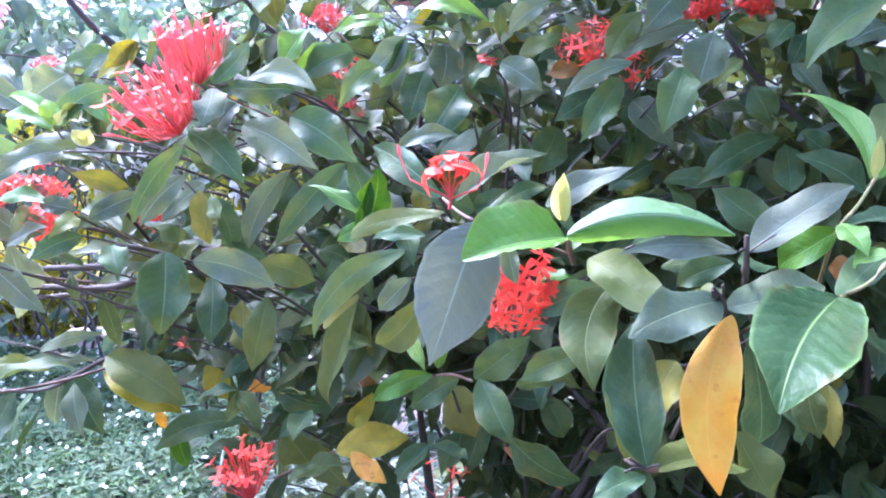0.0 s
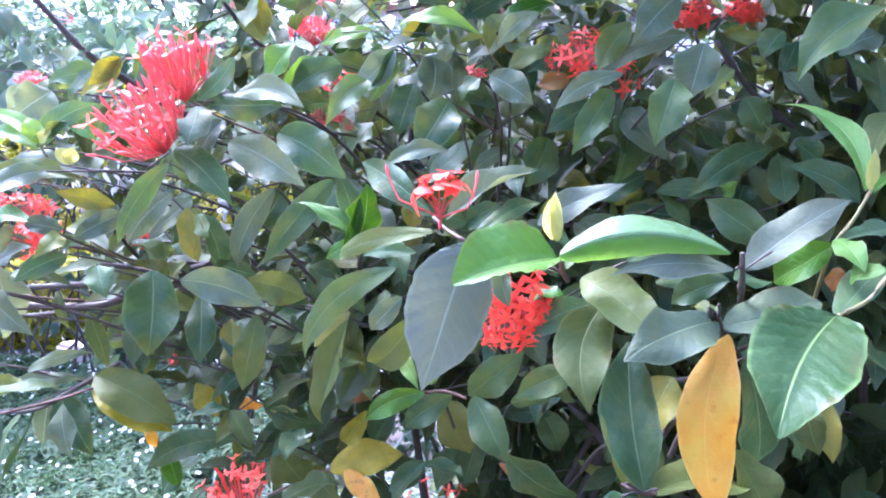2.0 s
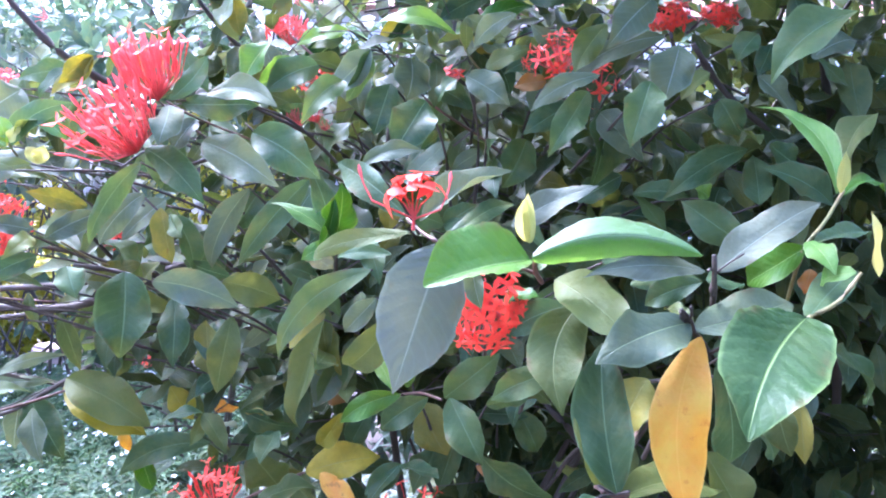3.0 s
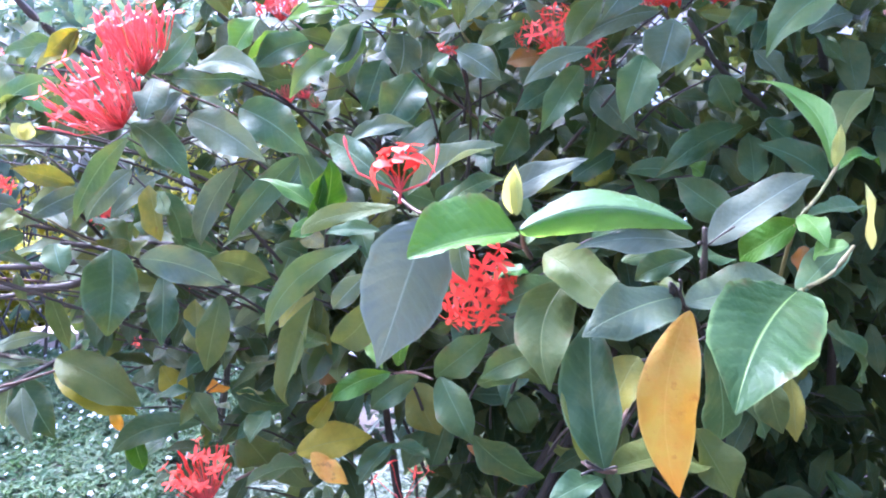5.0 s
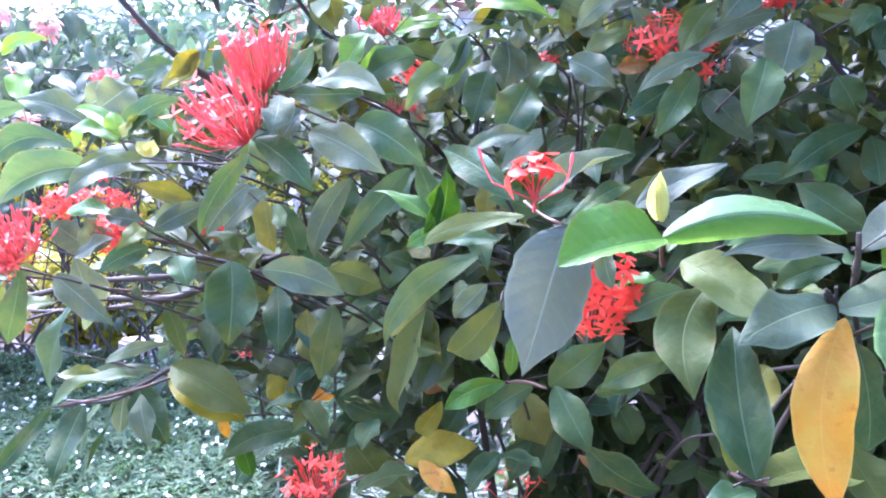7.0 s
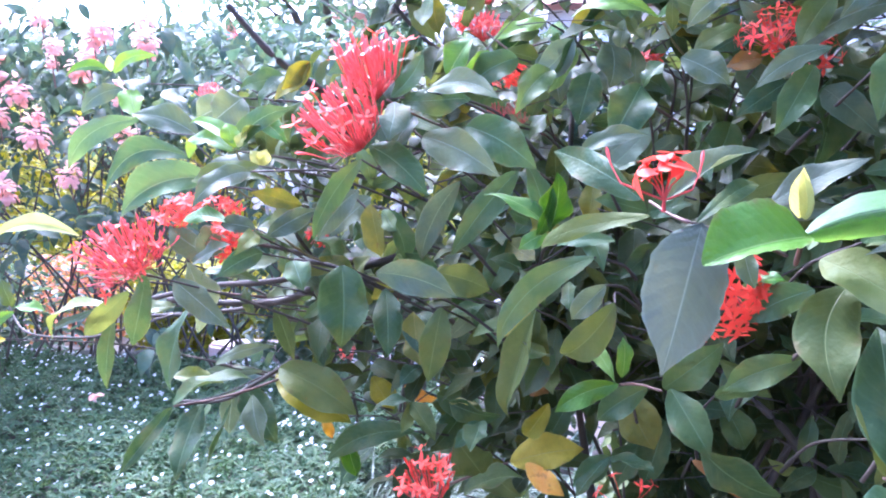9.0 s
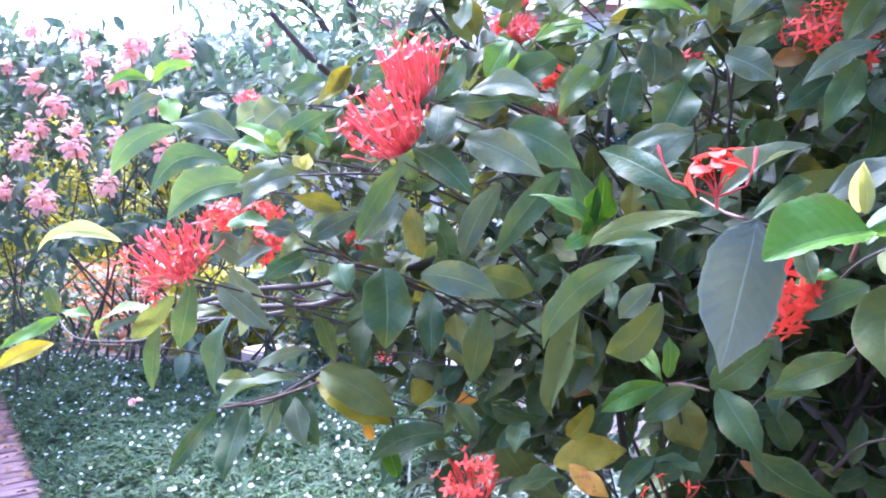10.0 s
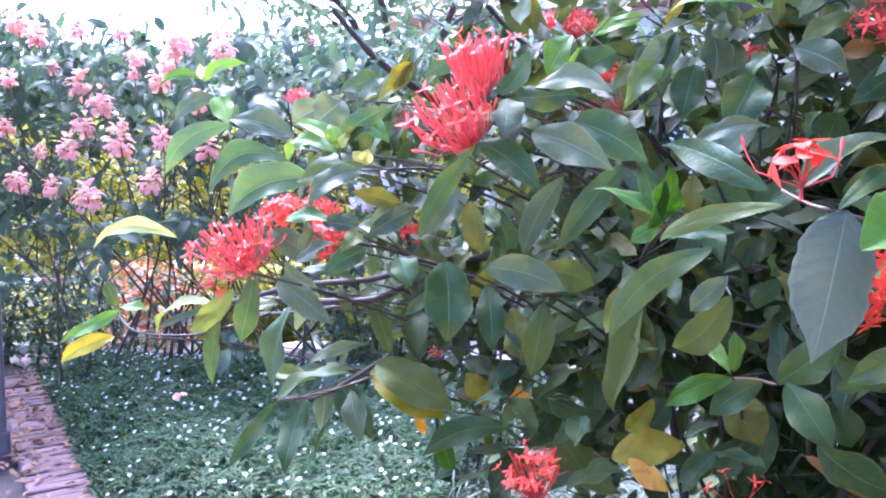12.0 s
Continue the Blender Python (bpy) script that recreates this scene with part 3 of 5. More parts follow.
flower_head(DULL, (-0.470, 1.600, 0.887), (-0.458, 1.580, 0.910), 13, 60)
flower_head(BUDS, (-0.850, 1.220, 0.998), (-0.846, 1.150, 1.068), 125, 56)
flower_head(STARS, (-0.858, 1.400, 1.080), (-0.853, 1.370, 1.127), 48, 70)
flower_head(DULL, (-0.957, 1.450, 1.144), (-0.965, 1.420, 1.177), 34, 55)
flower_head(STARS, (-0.734, 1.350, 1.039), (-0.735, 1.320, 1.079), 25, 70)
flower_head(BUDS, (-1.006, 1.800, 1.376), (-1.005, 1.780, 1.414), 48, 51)
flower_head(DULL, (-1.058, 1.450, 0.940), (-1.093, 1.430, 0.954), 27, 55)
flower_head(DULL, (-0.558, 1.350, 1.267), (-0.588, 1.330, 1.291), 30, 50)
flower_head(STARS, (-0.268, 1.550, 1.372), (-0.296, 1.520, 1.391), 37, 70)
flower_head(STARS, (-0.336, 1.700, 1.511), (-0.355, 1.680, 1.533), 25, 70)
flower_head(STARS, (-0.811, 1.450, 1.156), (-0.814, 1.430, 1.172), 14, 60)
flower_head(DULL, (-0.182, 1.350, 1.283), (-0.191, 1.330, 1.303), 23, 50)
flower_head(DULL, (-1.128, 2.200, 1.633), (-1.171, 2.200, 1.649), 13, 50)
flower_head(BUDS, (-0.279, 1.700, 1.566), (-0.283, 1.680, 1.586), 26, 43)
flower_spray((0.020, 0.840, 1.123), 0.062)

branch(0.007, (-0.668, 1.220, 1.462), (-0.640, 1.240, 1.425), (-0.599, 1.270, 1.376), (-0.548, 1.340, 1.334), (-0.479, 1.500, 1.279))
branch(0.006, (-0.447, 1.500, 1.522), (-0.385, 1.500, 1.453), (-0.288, 1.520, 1.377), (-0.185, 1.600, 1.253), (-0.122, 1.700, 1.187))
branch(0.010, (-1.034, 1.620, 0.886), (-0.880, 1.620, 0.884), (-0.731, 1.600, 0.897), (-0.573, 1.550, 0.970), (-0.431, 1.550, 1.010))
branch(0.005, (-0.563, 1.250, 1.024), (-0.509, 1.300, 1.009), (-0.460, 1.380, 0.970), (-0.414, 1.500, 0.923))
branch(0.0017, (-0.978, 1.550, 0.658), (-0.866, 1.550, 0.683), (-0.723, 1.530, 0.750), (-0.594, 1.600, 0.779))
branch(0.0022, (-0.361, 1.120, 1.284), (-0.318, 1.140, 1.261), (-0.253, 1.220, 1.236), (-0.186, 1.350, 1.210), (-0.100, 1.500, 1.148))
branch(0.0022, (0.010, 0.890, 1.134), (0.031, 0.860, 1.119), (0.055, 0.830, 1.110), (0.107, 0.860, 1.095), (0.165, 0.920, 1.073))
branch(0.003, (0.147, 0.780, 1.107), (0.152, 0.820, 1.087), (0.170, 0.900, 1.065))
branch(0.0035, (0.327, 0.780, 1.086), (0.331, 0.790, 1.068), (0.363, 0.860, 1.029), (0.490, 1.100, 0.916))
branch(0.0011, (0.324, 0.770, 1.094), (0.334, 0.765, 1.105), (0.348, 0.760, 1.117))
branch(0.0032, (0.321, 0.765, 1.114), (0.324, 0.770, 1.097), (0.332, 0.790, 1.067))
branch(0.0014, (0.324, 0.770, 1.096), (0.318, 0.765, 1.100), (0.314, 0.760, 1.098))
branch(0.0016, (0.294, 0.745, 1.051), (0.289, 0.740, 1.058), (0.282, 0.735, 1.063))
branch(0.0016, (0.295, 0.745, 1.052), (0.294, 0.740, 1.059), (0.291, 0.735, 1.066))
branch(0.0032, (0.304, 0.760, 1.038), (0.297, 0.750, 1.049), (0.292, 0.745, 1.055))
branch(0.0014, (0.231, 0.735, 0.880), (0.235, 0.730, 0.884), (0.241, 0.725, 0.888))
branch(0.0014, (0.230, 0.735, 0.880), (0.219, 0.730, 0.887), (0.211, 0.725, 0.892))
branch(0.0014, (0.230, 0.735, 0.880), (0.218, 0.730, 0.881), (0.208, 0.725, 0.878))
branch(0.0035, (0.284, 0.740, 1.060), (0.298, 0.760, 1.043), (0.348, 0.850, 1.006), (0.476, 1.100, 0.899))
branch(0.0026, (0.513, 0.900, 1.186), (0.475, 0.860, 1.151), (0.443, 0.830, 1.127), (0.448, 0.860, 1.101), (0.500, 1.000, 1.027))
branch(0.0024, (0.452, 0.740, 1.104), (0.426, 0.730, 1.076), (0.398, 0.730, 1.059), (0.449, 0.900, 1.013))
branch(0.003, (0.213, 0.750, 0.882), (0.232, 0.740, 0.877), (0.276, 0.800, 0.859), (0.370, 1.000, 0.814))
branch(0.003, (0.235, 0.750, 0.875), (0.267, 0.850, 0.876), (0.320, 1.000, 0.864), (0.386, 1.200, 0.843))
branch(0.009, (0.680, 1.350, 1.514), (0.725, 1.400, 1.402), (0.773, 1.450, 1.300), (0.827, 1.500, 1.080), (0.872, 1.550, 0.756))
branch(0.006, (0.438, 1.250, 1.421), (0.514, 1.300, 1.352), (0.612, 1.350, 1.295), (0.765, 1.450, 1.206))
branch(0.008, (0.213, 1.600, 0.787), (0.273, 1.500, 0.744), (0.344, 1.500, 0.667), (0.419, 1.500, 0.519))
branch(0.004, (-0.104, 1.150, 1.083), (-0.134, 1.300, 1.030), (-0.140, 1.500, 0.933), (-0.111, 1.700, 0.776))
branch(0.003, (0.057, 1.160, 0.847), (0.010, 1.250, 0.832), (-0.084, 1.450, 0.754))
branch(0.003, (-0.192, 1.360, 0.645), (-0.252, 1.420, 0.599), (-0.367, 1.600, 0.486))
branch(0.0032, (-1.365, 1.500, 0.879), (-1.253, 1.420, 0.836), (-1.110, 1.400, 0.833), (-1.014, 1.400, 0.852), (-0.950, 1.500, 0.873))
branch(0.003, (-0.821, 1.280, 0.737), (-0.767, 1.320, 0.741), (-0.727, 1.420, 0.739), (-0.665, 1.600, 0.749))
branch(0.0028, (-0.872, 1.240, 0.996), (-0.836, 1.300, 0.974), (-0.803, 1.400, 0.941), (-0.753, 1.550, 0.911))
branch(0.0025, (-0.865, 1.430, 1.212), (-0.835, 1.500, 1.176), (-0.772, 1.600, 1.101))
branch(0.0025, (-1.305, 1.850, 1.452), (-1.201, 1.750, 1.339), (-1.161, 1.720, 1.241), (-1.169, 1.700, 1.068))
branch(0.0025, (-0.676, 1.260, 1.220), (-0.702, 1.350, 1.194), (-0.678, 1.500, 1.139))
branch(0.004, (-0.538, 2.000, 1.661), (-0.394, 1.700, 1.489), (-0.316, 1.600, 1.381), (-0.246, 1.500, 1.297))
branch(0.0025, (-0.584, 1.250, 1.062), (-0.565, 1.350, 1.019), (-0.528, 1.500, 0.984))
branch(0.003, (-0.048, 1.370, 1.410), (0.008, 1.400, 1.335), (0.117, 1.500, 1.276), (0.243, 1.600, 1.195))
branch(0.003, (-0.252, 1.450, 1.450), (-0.187, 1.450, 1.400), (-0.106, 1.500, 1.368))
branch(0.0035, (0.387, 1.200, 1.426), (0.403, 1.220, 1.405), (0.510, 1.400, 1.377))
branch(0.0025, (0.065, 1.360, 1.437), (0.098, 1.400, 1.397), (0.180, 1.500, 1.353))

branch(0.008, (-1.103, 1.600, 0.880), (-0.910, 1.580, 0.927), (-0.718, 1.550, 0.950), (-0.559, 1.550, 0.995), (-0.470, 1.650, 0.985))
branch(0.006, (-1.148, 1.700, 0.831), (-0.983, 1.700, 0.843), (-0.785, 1.660, 0.881), (-0.616, 1.600, 0.938))
branch(0.005, (-0.711, 1.400, 1.042), (-0.609, 1.420, 1.019), (-0.519, 1.450, 0.980), (-0.433, 1.500, 0.959), (-0.291, 1.600, 0.968))
branch(0.005, (-0.966, 1.550, 0.664), (-0.847, 1.520, 0.680), (-0.750, 1.500, 0.733), (-0.678, 1.550, 0.781))

leaf(K, (0.054, 0.800, 1.113), (0.012, 0.735, 0.970), 0.094, 0.04, -31, 0.12, -0.02, 0.90, 0.0)
leaf(G, (0.137, 0.740, 1.104), (0.039, 0.690, 1.081), 0.066, 0.03, 6, 0.55, -0.02, 0.48, -0.34)
leaf(H, (0.143, 0.770, 1.104), (0.305, 0.750, 1.115), 0.045, 0.03, 8, -1.05, 0.125, 0.55, 0.34)
leaf(W, (0.126, 0.840, 1.132), (0.216, 0.825, 1.179), 0.035, 0.05, -8, .14, .02, .72)
leaf(D, (0.154, 0.800, 1.088), (0.193, 0.820, 1.108), 0.027, 0.05, 0)
leaf(B, (0.025, 0.890, 1.131), (0.134, 0.930, 1.194), 0.040, 0.06, -22, 0.5, 0.03, 0.75)
leaf(O, (0.012, 0.900, 1.117), (-0.124, 1.000, 1.069), 0.028, 0.1, -10)
leaf(T, (0.005, 0.950, 1.136), (-0.108, 1.100, 1.203), 0.042, 0.06, -42, .2, -0.05)
leaf(D, (0.053, 0.830, 1.112), (0.139, 0.950, 1.154), 0.022, 0.2, 30)
leaf(G, (0.131, 0.980, 1.031), (0.174, 0.960, 1.043), 0.032, 0.05, 0)
leaf(P, (0.207, 0.840, 1.051), (0.181, 0.770, 0.947), 0.062, 0.04, 0, 0.16, -0.15)
leaf(O, (0.177, 0.840, 1.076), (0.241, 0.740, 1.028), 0.057, 0.05, 0, .12, 0.02, 0.7)
leaf(W, (0.315, 0.770, 1.097), (0.194, 0.765, 1.088), 0.035, 0.06, 14, .14, -0.04, .75)
leaf(W, (0.326, 0.770, 1.097), (0.429, 0.780, 1.171), 0.045, 0.03, -6, .14, .02, .72)
leaf(T, (0.330, 0.820, 1.081), (0.276, 0.850, 1.049), 0.035, 0.05, -20)
leaf(T, (0.345, 0.840, 1.078), (0.402, 0.900, 1.070), 0.036, 0.05, 0)
leaf(S, (0.304, 0.760, 1.040), (0.422, 0.800, 1.070), 0.051, 0.03, 0, .14, -0.03, 0.7)
leaf(S, (0.296, 0.750, 1.048), (0.197, 0.690, 1.021), 0.057, 0.05, 0, .12, -0.02, 0.66)
leaf(Y, (0.307, 0.750, 1.035), (0.300, 0.720, 0.861), 0.057, 0.02, 0, 0.1, -0.10, 0.66)
leaf(LY, (0.138, 0.755, 1.119), (0.131, 0.745, 1.163), 0.014, 0.02, -30, 0.35, -0.06, 0.6, 0.0)
leaf(LY, (0.134, 0.760, 1.120), (0.134, 0.750, 1.167), 0.020, 0.02, 0, 0.35, 0.02, 0.85, 0.0)
leaf(B, (0.083, 0.750, 1.096), (0.093, 0.740, 1.055), 0.022, 0.05, 0)
leaf(G2, (0.394, 0.720, 1.062), (0.306, 0.620, 0.976), 0.092, 0.04, 0, 0.36, -0.06, 0.66, 0.0)
leaf(T, (0.409, 0.750, 1.055), (0.510, 0.850, 1.100), 0.038, 0.05, 0)
leaf(D, (0.232, 0.735, 0.880), (0.223, 0.800, 1.018), 0.059, 0.03, 0, 0.16, 0.04)
leaf(P, (0.223, 0.750, 0.874), (0.192, 0.770, 0.955), 0.032, 0.06, 20)
leaf(O, (0.239, 0.750, 0.871), (0.378, 0.850, 0.835), 0.057, 0.05, 0)
leaf(T, (0.230, 0.735, 0.872), (0.173, 0.700, 0.858), 0.032, 0.05, 0)
leaf(T, (0.364, 0.850, 0.994), (0.403, 0.900, 0.847), 0.055, 0.05, 0)
leaf(O, (0.352, 0.840, 0.890), (0.394, 0.820, 0.821), 0.057, 0.05, 0)
leaf(O, (0.454, 0.900, 0.934), (0.471, 0.890, 0.872), 0.042, 0.05, 0)
leaf(O2, (0.494, 0.930, 0.928), (0.502, 0.920, 0.852), 0.030, 0.05, 0)
leaf(T, (0.447, 0.950, 0.893), (0.480, 0.950, 0.844), 0.042, 0.05, 0)
leaf(D, (0.540, 0.950, 0.988), (0.623, 1.000, 0.914), 0.064, 0.05, 0)
leaf(L, (0.506, 0.900, 1.181), (0.451, 1.020, 1.297), 0.030, 0.06, 10, 0.3, -0.15)
leaf(G, (0.513, 0.900, 1.179), (0.573, 0.920, 1.191), 0.027, 0.1, 0)
leaf(LY, (0.499, 0.880, 1.182), (0.492, 0.860, 1.226), 0.015, 0.02, 0)
leaf(D, (0.566, 1.000, 1.416), (0.462, 1.000, 1.326), 0.062, 0.08, 10, .6, -0.08, .75)
leaf(L, (0.439, 0.820, 1.129), (0.438, 0.760, 1.102), 0.030, 0.08, 0)
leaf(T, (0.449, 0.830, 1.127), (0.553, 0.900, 1.139), 0.022, 0.1, 40)
leaf(G, (0.441, 0.830, 1.122), (0.412, 0.920, 1.069), 0.045, 0.05, 0)
leaf(L, (0.453, 0.750, 1.103), (0.441, 0.800, 1.087), 0.026, 0.1, 0)
leaf(LY, (0.469, 0.740, 1.101), (0.461, 0.740, 1.163), 0.014, 0.03, 0)
leaf(N, (0.531, 1.000, 1.085), (0.525, 1.000, 1.052), 0.027, 0.03, 0)
leaf(D, (0.243, 0.920, 1.089), (0.293, 0.950, 1.115), 0.028, 0.05, 0)
leaf(D, (0.325, 0.920, 1.099), (0.257, 0.950, 1.084), 0.028, 0.05, 0)
leaf(D, (0.285, 0.950, 1.061), (0.373, 0.950, 1.074), 0.031, 0.05, 0)
leaf(P, (0.304, 0.850, 1.047), (0.317, 0.800, 1.043), 0.024, 0.05, 0)
leaf(O2, (0.327, 1.000, 0.932), (0.295, 1.000, 0.841), 0.067, 0.05, 0)
leaf(O, (0.314, 1.000, 0.842), (0.299, 1.000, 0.780), 0.022, 0.05, 0)
leaf(D, (0.501, 1.150, 1.106), (0.415, 1.190, 1.169), 0.058, 0.05, -24, .2, 0.0)
leaf(D, (0.517, 1.200, 1.253), (0.384, 1.160, 1.172), 0.046, 0.05, -20, .2, -0.06)
leaf(D, (0.330, 1.080, 1.332), (0.298, 1.040, 1.240), 0.056, 0.05, -4, .2, 0.0)
leaf(B, (0.388, 1.150, 1.397), (0.365, 1.130, 1.313), 0.068, 0.05, -4, .2, 0.0)
leaf(B, (0.378, 1.200, 1.420), (0.226, 1.230, 1.334), 0.038, 0.08, -8, .25, -0.10)
leaf(B, (0.272, 1.150, 1.349), (0.172, 1.140, 1.295), 0.034, 0.08, -8, .25, -0.06)
leaf(B, (0.346, 1.160, 1.465), (0.280, 1.130, 1.388), 0.058, 0.05, -18, .2, -0.03)
leaf(O, (0.289, 1.200, 1.435), (0.242, 1.200, 1.359), 0.044, 0.05, -10, .2, -0.05)
leaf(B, (0.075, 1.180, 1.345), (0.139, 1.150, 1.301), 0.048, 0.05, 20, .2, 0.04)
leaf(N, (0.209, 1.280, 1.358), (0.156, 1.280, 1.347), 0.036, 0.08, 0)
leaf(B, (-0.022, 1.360, 1.402), (-0.023, 1.320, 1.324), 0.072, 0.05, 0)
leaf(B, (-0.130, 1.380, 1.403), (-0.107, 1.340, 1.302), 0.066, 0.05, 0, .2, 0.0)
leaf(D, (-0.053, 1.330, 1.352), (-0.076, 1.300, 1.260), 0.060, 0.05, -6, .2, 0.0)
leaf(D, (0.016, 1.150, 1.302), (-0.025, 1.100, 1.220), 0.066, 0.05, -10, .2, 0.0)
leaf(B, (-0.070, 1.100, 1.201), (0.020, 1.050, 1.222), 0.030, 0.06, 8, .3, 0.08)
leaf(T, (-0.183, 1.350, 1.382), (-0.264, 1.300, 1.325), 0.058, 0.06, -12, .2, -0.06)
leaf(D, (-0.116, 1.200, 1.335), (-0.163, 1.130, 1.266), 0.044, 0.06, -12, .2, -0.06)
leaf(L, (0.057, 1.350, 1.443), (-0.095, 1.380, 1.454), 0.041, 0.14, 20)
leaf(L, (-0.136, 1.380, 1.451), (-0.230, 1.370, 1.421), 0.041, 0.12, 20)
leaf(B, (0.148, 1.200, 1.446), (0.084, 1.200, 1.393), 0.034, 0.06, -12, .2, -0.08)
leaf(G, (0.055, 1.350, 1.444), (0.204, 1.400, 1.518), 0.047, 0.06, 0)
leaf(D, (0.062, 1.300, 1.359), (0.029, 1.300, 1.321), 0.039, 0.05, 0)
leaf(O, (0.109, 1.300, 1.379), (0.182, 1.300, 1.416), 0.042, 0.06, 0)
leaf(B, (0.004, 1.420, 1.459), (-0.005, 1.420, 1.405), 0.038, 0.05, 0)
leaf(D, (0.265, 1.200, 1.332), (0.203, 1.150, 1.230), 0.048, 0.05, -10, .2, 0.0)
leaf(D, (0.321, 1.300, 1.329), (0.291, 1.250, 1.186), 0.072, 0.06, 0)
leaf(D, (0.346, 1.300, 1.208), (0.274, 1.300, 1.159), 0.058, 0.06, 0)
leaf(D, (0.521, 1.200, 1.429), (0.491, 1.200, 1.386), 0.045, 0.06, 0)
leaf(O, (0.450, 1.200, 1.368), (0.408, 1.200, 1.325), 0.036, 0.08, 0)
leaf(O, (0.471, 1.300, 1.442), (0.563, 1.300, 1.428), 0.029, 0.1, 30)
leaf(B, (0.525, 1.200, 1.366), (0.589, 1.200, 1.296), 0.050, 0.06, 0)
leaf(D, (0.469, 1.200, 1.327), (0.503, 1.200, 1.272), 0.050, 0.05, 0)
leaf(O, (0.497, 1.200, 1.285), (0.515, 1.150, 1.256), 0.035, 0.05, 0)
leaf(D, (0.550, 1.200, 1.261), (0.598, 1.200, 1.227), 0.045, 0.05, 0)
leaf(D, (0.541, 1.200, 1.167), (0.546, 1.250, 1.248), 0.055, 0.05, 0)
leaf(T, (0.631, 1.150, 1.169), (0.522, 1.150, 1.222), 0.056, 0.05, 0)
leaf(O, (0.627, 1.050, 1.294), (0.561, 1.000, 1.204), 0.050, 0.08, 20)
leaf(B, (0.559, 1.100, 1.375), (0.621, 1.100, 1.404), 0.046, 0.06, 0)
leaf(T, (0.515, 1.300, 1.195), (0.508, 1.300, 1.157), 0.058, 0.05, 0)
leaf(L, (0.462, 1.200, 1.175), (0.440, 1.200, 1.189), 0.032, 0.05, 0)
leaf(L, (-0.257, 1.300, 1.408), (-0.301, 1.300, 1.339), 0.054, 0.08, 0)
leaf(L, (-0.230, 1.350, 1.394), (-0.276, 1.300, 1.334), 0.045, 0.08, 0)
leaf(T, (-0.349, 1.100, 1.283), (-0.311, 1.150, 1.357), 0.030, 0.06, 20, .25, -0.06)
leaf(B, (-0.295, 1.100, 1.293), (-0.181, 1.050, 1.273), 0.040, 0.06, 4, .25, 0.13)
leaf(D, (-0.338, 1.120, 1.281), (-0.233, 1.140, 1.288), 0.050, 0.05, 6, .2, -0.04)
leaf(B, (-0.333, 1.060, 1.272), (-0.329, 1.010, 1.217), 0.046, 0.05, 8, .2, 0.06)
leaf(B, (-0.317, 1.120, 1.259), (-0.345, 1.100, 1.208), 0.046, 0.06, 0)
leaf(D, (-0.382, 1.100, 1.213), (-0.283, 1.050, 1.140), 0.048, 0.04, 22, .2, 0.06)
leaf(B, (-0.300, 1.100, 1.226), (-0.183, 1.050, 1.168), 0.058, 0.05, 22, .2, 0.05)
leaf(T, (-0.243, 1.150, 1.245), (-0.135, 1.110, 1.181), 0.068, 0.05, 20, .2, 0.06)
leaf(S, (-0.264, 1.220, 1.162), (-0.336, 1.250, 1.025), 0.045, 0.08, -10, .25, -0.06)
leaf(T, (-0.169, 1.220, 1.179), (-0.272, 1.190, 1.042), 0.046, 0.05, -18, .2, -0.03)
leaf(L, (-0.108, 1.120, 1.086), (-0.210, 1.130, 1.143), 0.033, 0.06, 0)
leaf(G, (-0.113, 1.130, 1.086), (-0.100, 1.120, 1.174), 0.055, 0.05, 0)
leaf(T, (-0.121, 1.160, 1.082), (-0.170, 1.150, 1.215), 0.048, 0.08, 20)
leaf(L, (-0.116, 1.120, 1.085), (-0.157, 1.110, 1.061), 0.030, 0.05, 0)
leaf(G, (-0.131, 1.120, 1.079), (-0.107, 1.100, 1.154), 0.025, 0.05, 40)
leaf(D, (-0.410, 1.150, 1.195), (-0.500, 1.170, 1.065), 0.036, 0.05, -10, .2, -0.05)
leaf(B, (-0.446, 1.250, 1.147), (-0.518, 1.240, 1.059), 0.046, 0.05, -14, .2, -0.06)
leaf(B, (-0.613, 1.300, 1.171), (-0.792, 1.330, 1.182), 0.048, 0.06, 8, .25, -0.10)
leaf(O, (-0.628, 1.300, 1.164), (-0.779, 1.300, 1.134), 0.042, 0.1, 20)
leaf(V, (-0.690, 1.280, 1.218), (-0.569, 1.250, 1.290), 0.044, 0.05, 12, .25, 0.10)
leaf(L, (-0.647, 1.280, 1.276), (-0.577, 1.250, 1.230), 0.036, 0.05, 12, .2, 0.05)
leaf(LY, (-0.631, 1.270, 1.189), (-0.654, 1.270, 1.217), 0.028, 0.05, 0)
leaf(LY, (-0.633, 1.270, 1.189), (-0.623, 1.270, 1.220), 0.028, 0.05, 0)
leaf(B, (-0.701, 1.340, 1.321), (-0.735, 1.290, 1.272), 0.074, 0.05, -20, .2, 0.0)
leaf(L, (-0.693, 1.280, 1.217), (-0.797, 1.300, 1.240), 0.042, 0.1, 15)
leaf(B, (-0.659, 1.300, 1.076), (-0.733, 1.300, 1.084), 0.041, 0.1, 0)
leaf(B, (-0.628, 1.280, 1.063), (-0.537, 1.300, 1.114), 0.044, 0.1, 0)
leaf(O, (-0.649, 1.280, 1.066), (-0.651, 1.200, 1.037), 0.035, 0.08, 0)
leaf(T, (-0.624, 1.250, 1.036), (-0.686, 1.200, 0.995), 0.040, 0.05, -18, .2, -0.05)
leaf(T, (-0.537, 1.180, 1.029), (-0.508, 1.150, 0.986), 0.048, 0.05, 0, .2, 0.0)
leaf(B, (-0.579, 1.300, 1.044), (-0.687, 1.350, 1.078), 0.043, 0.06, 0)
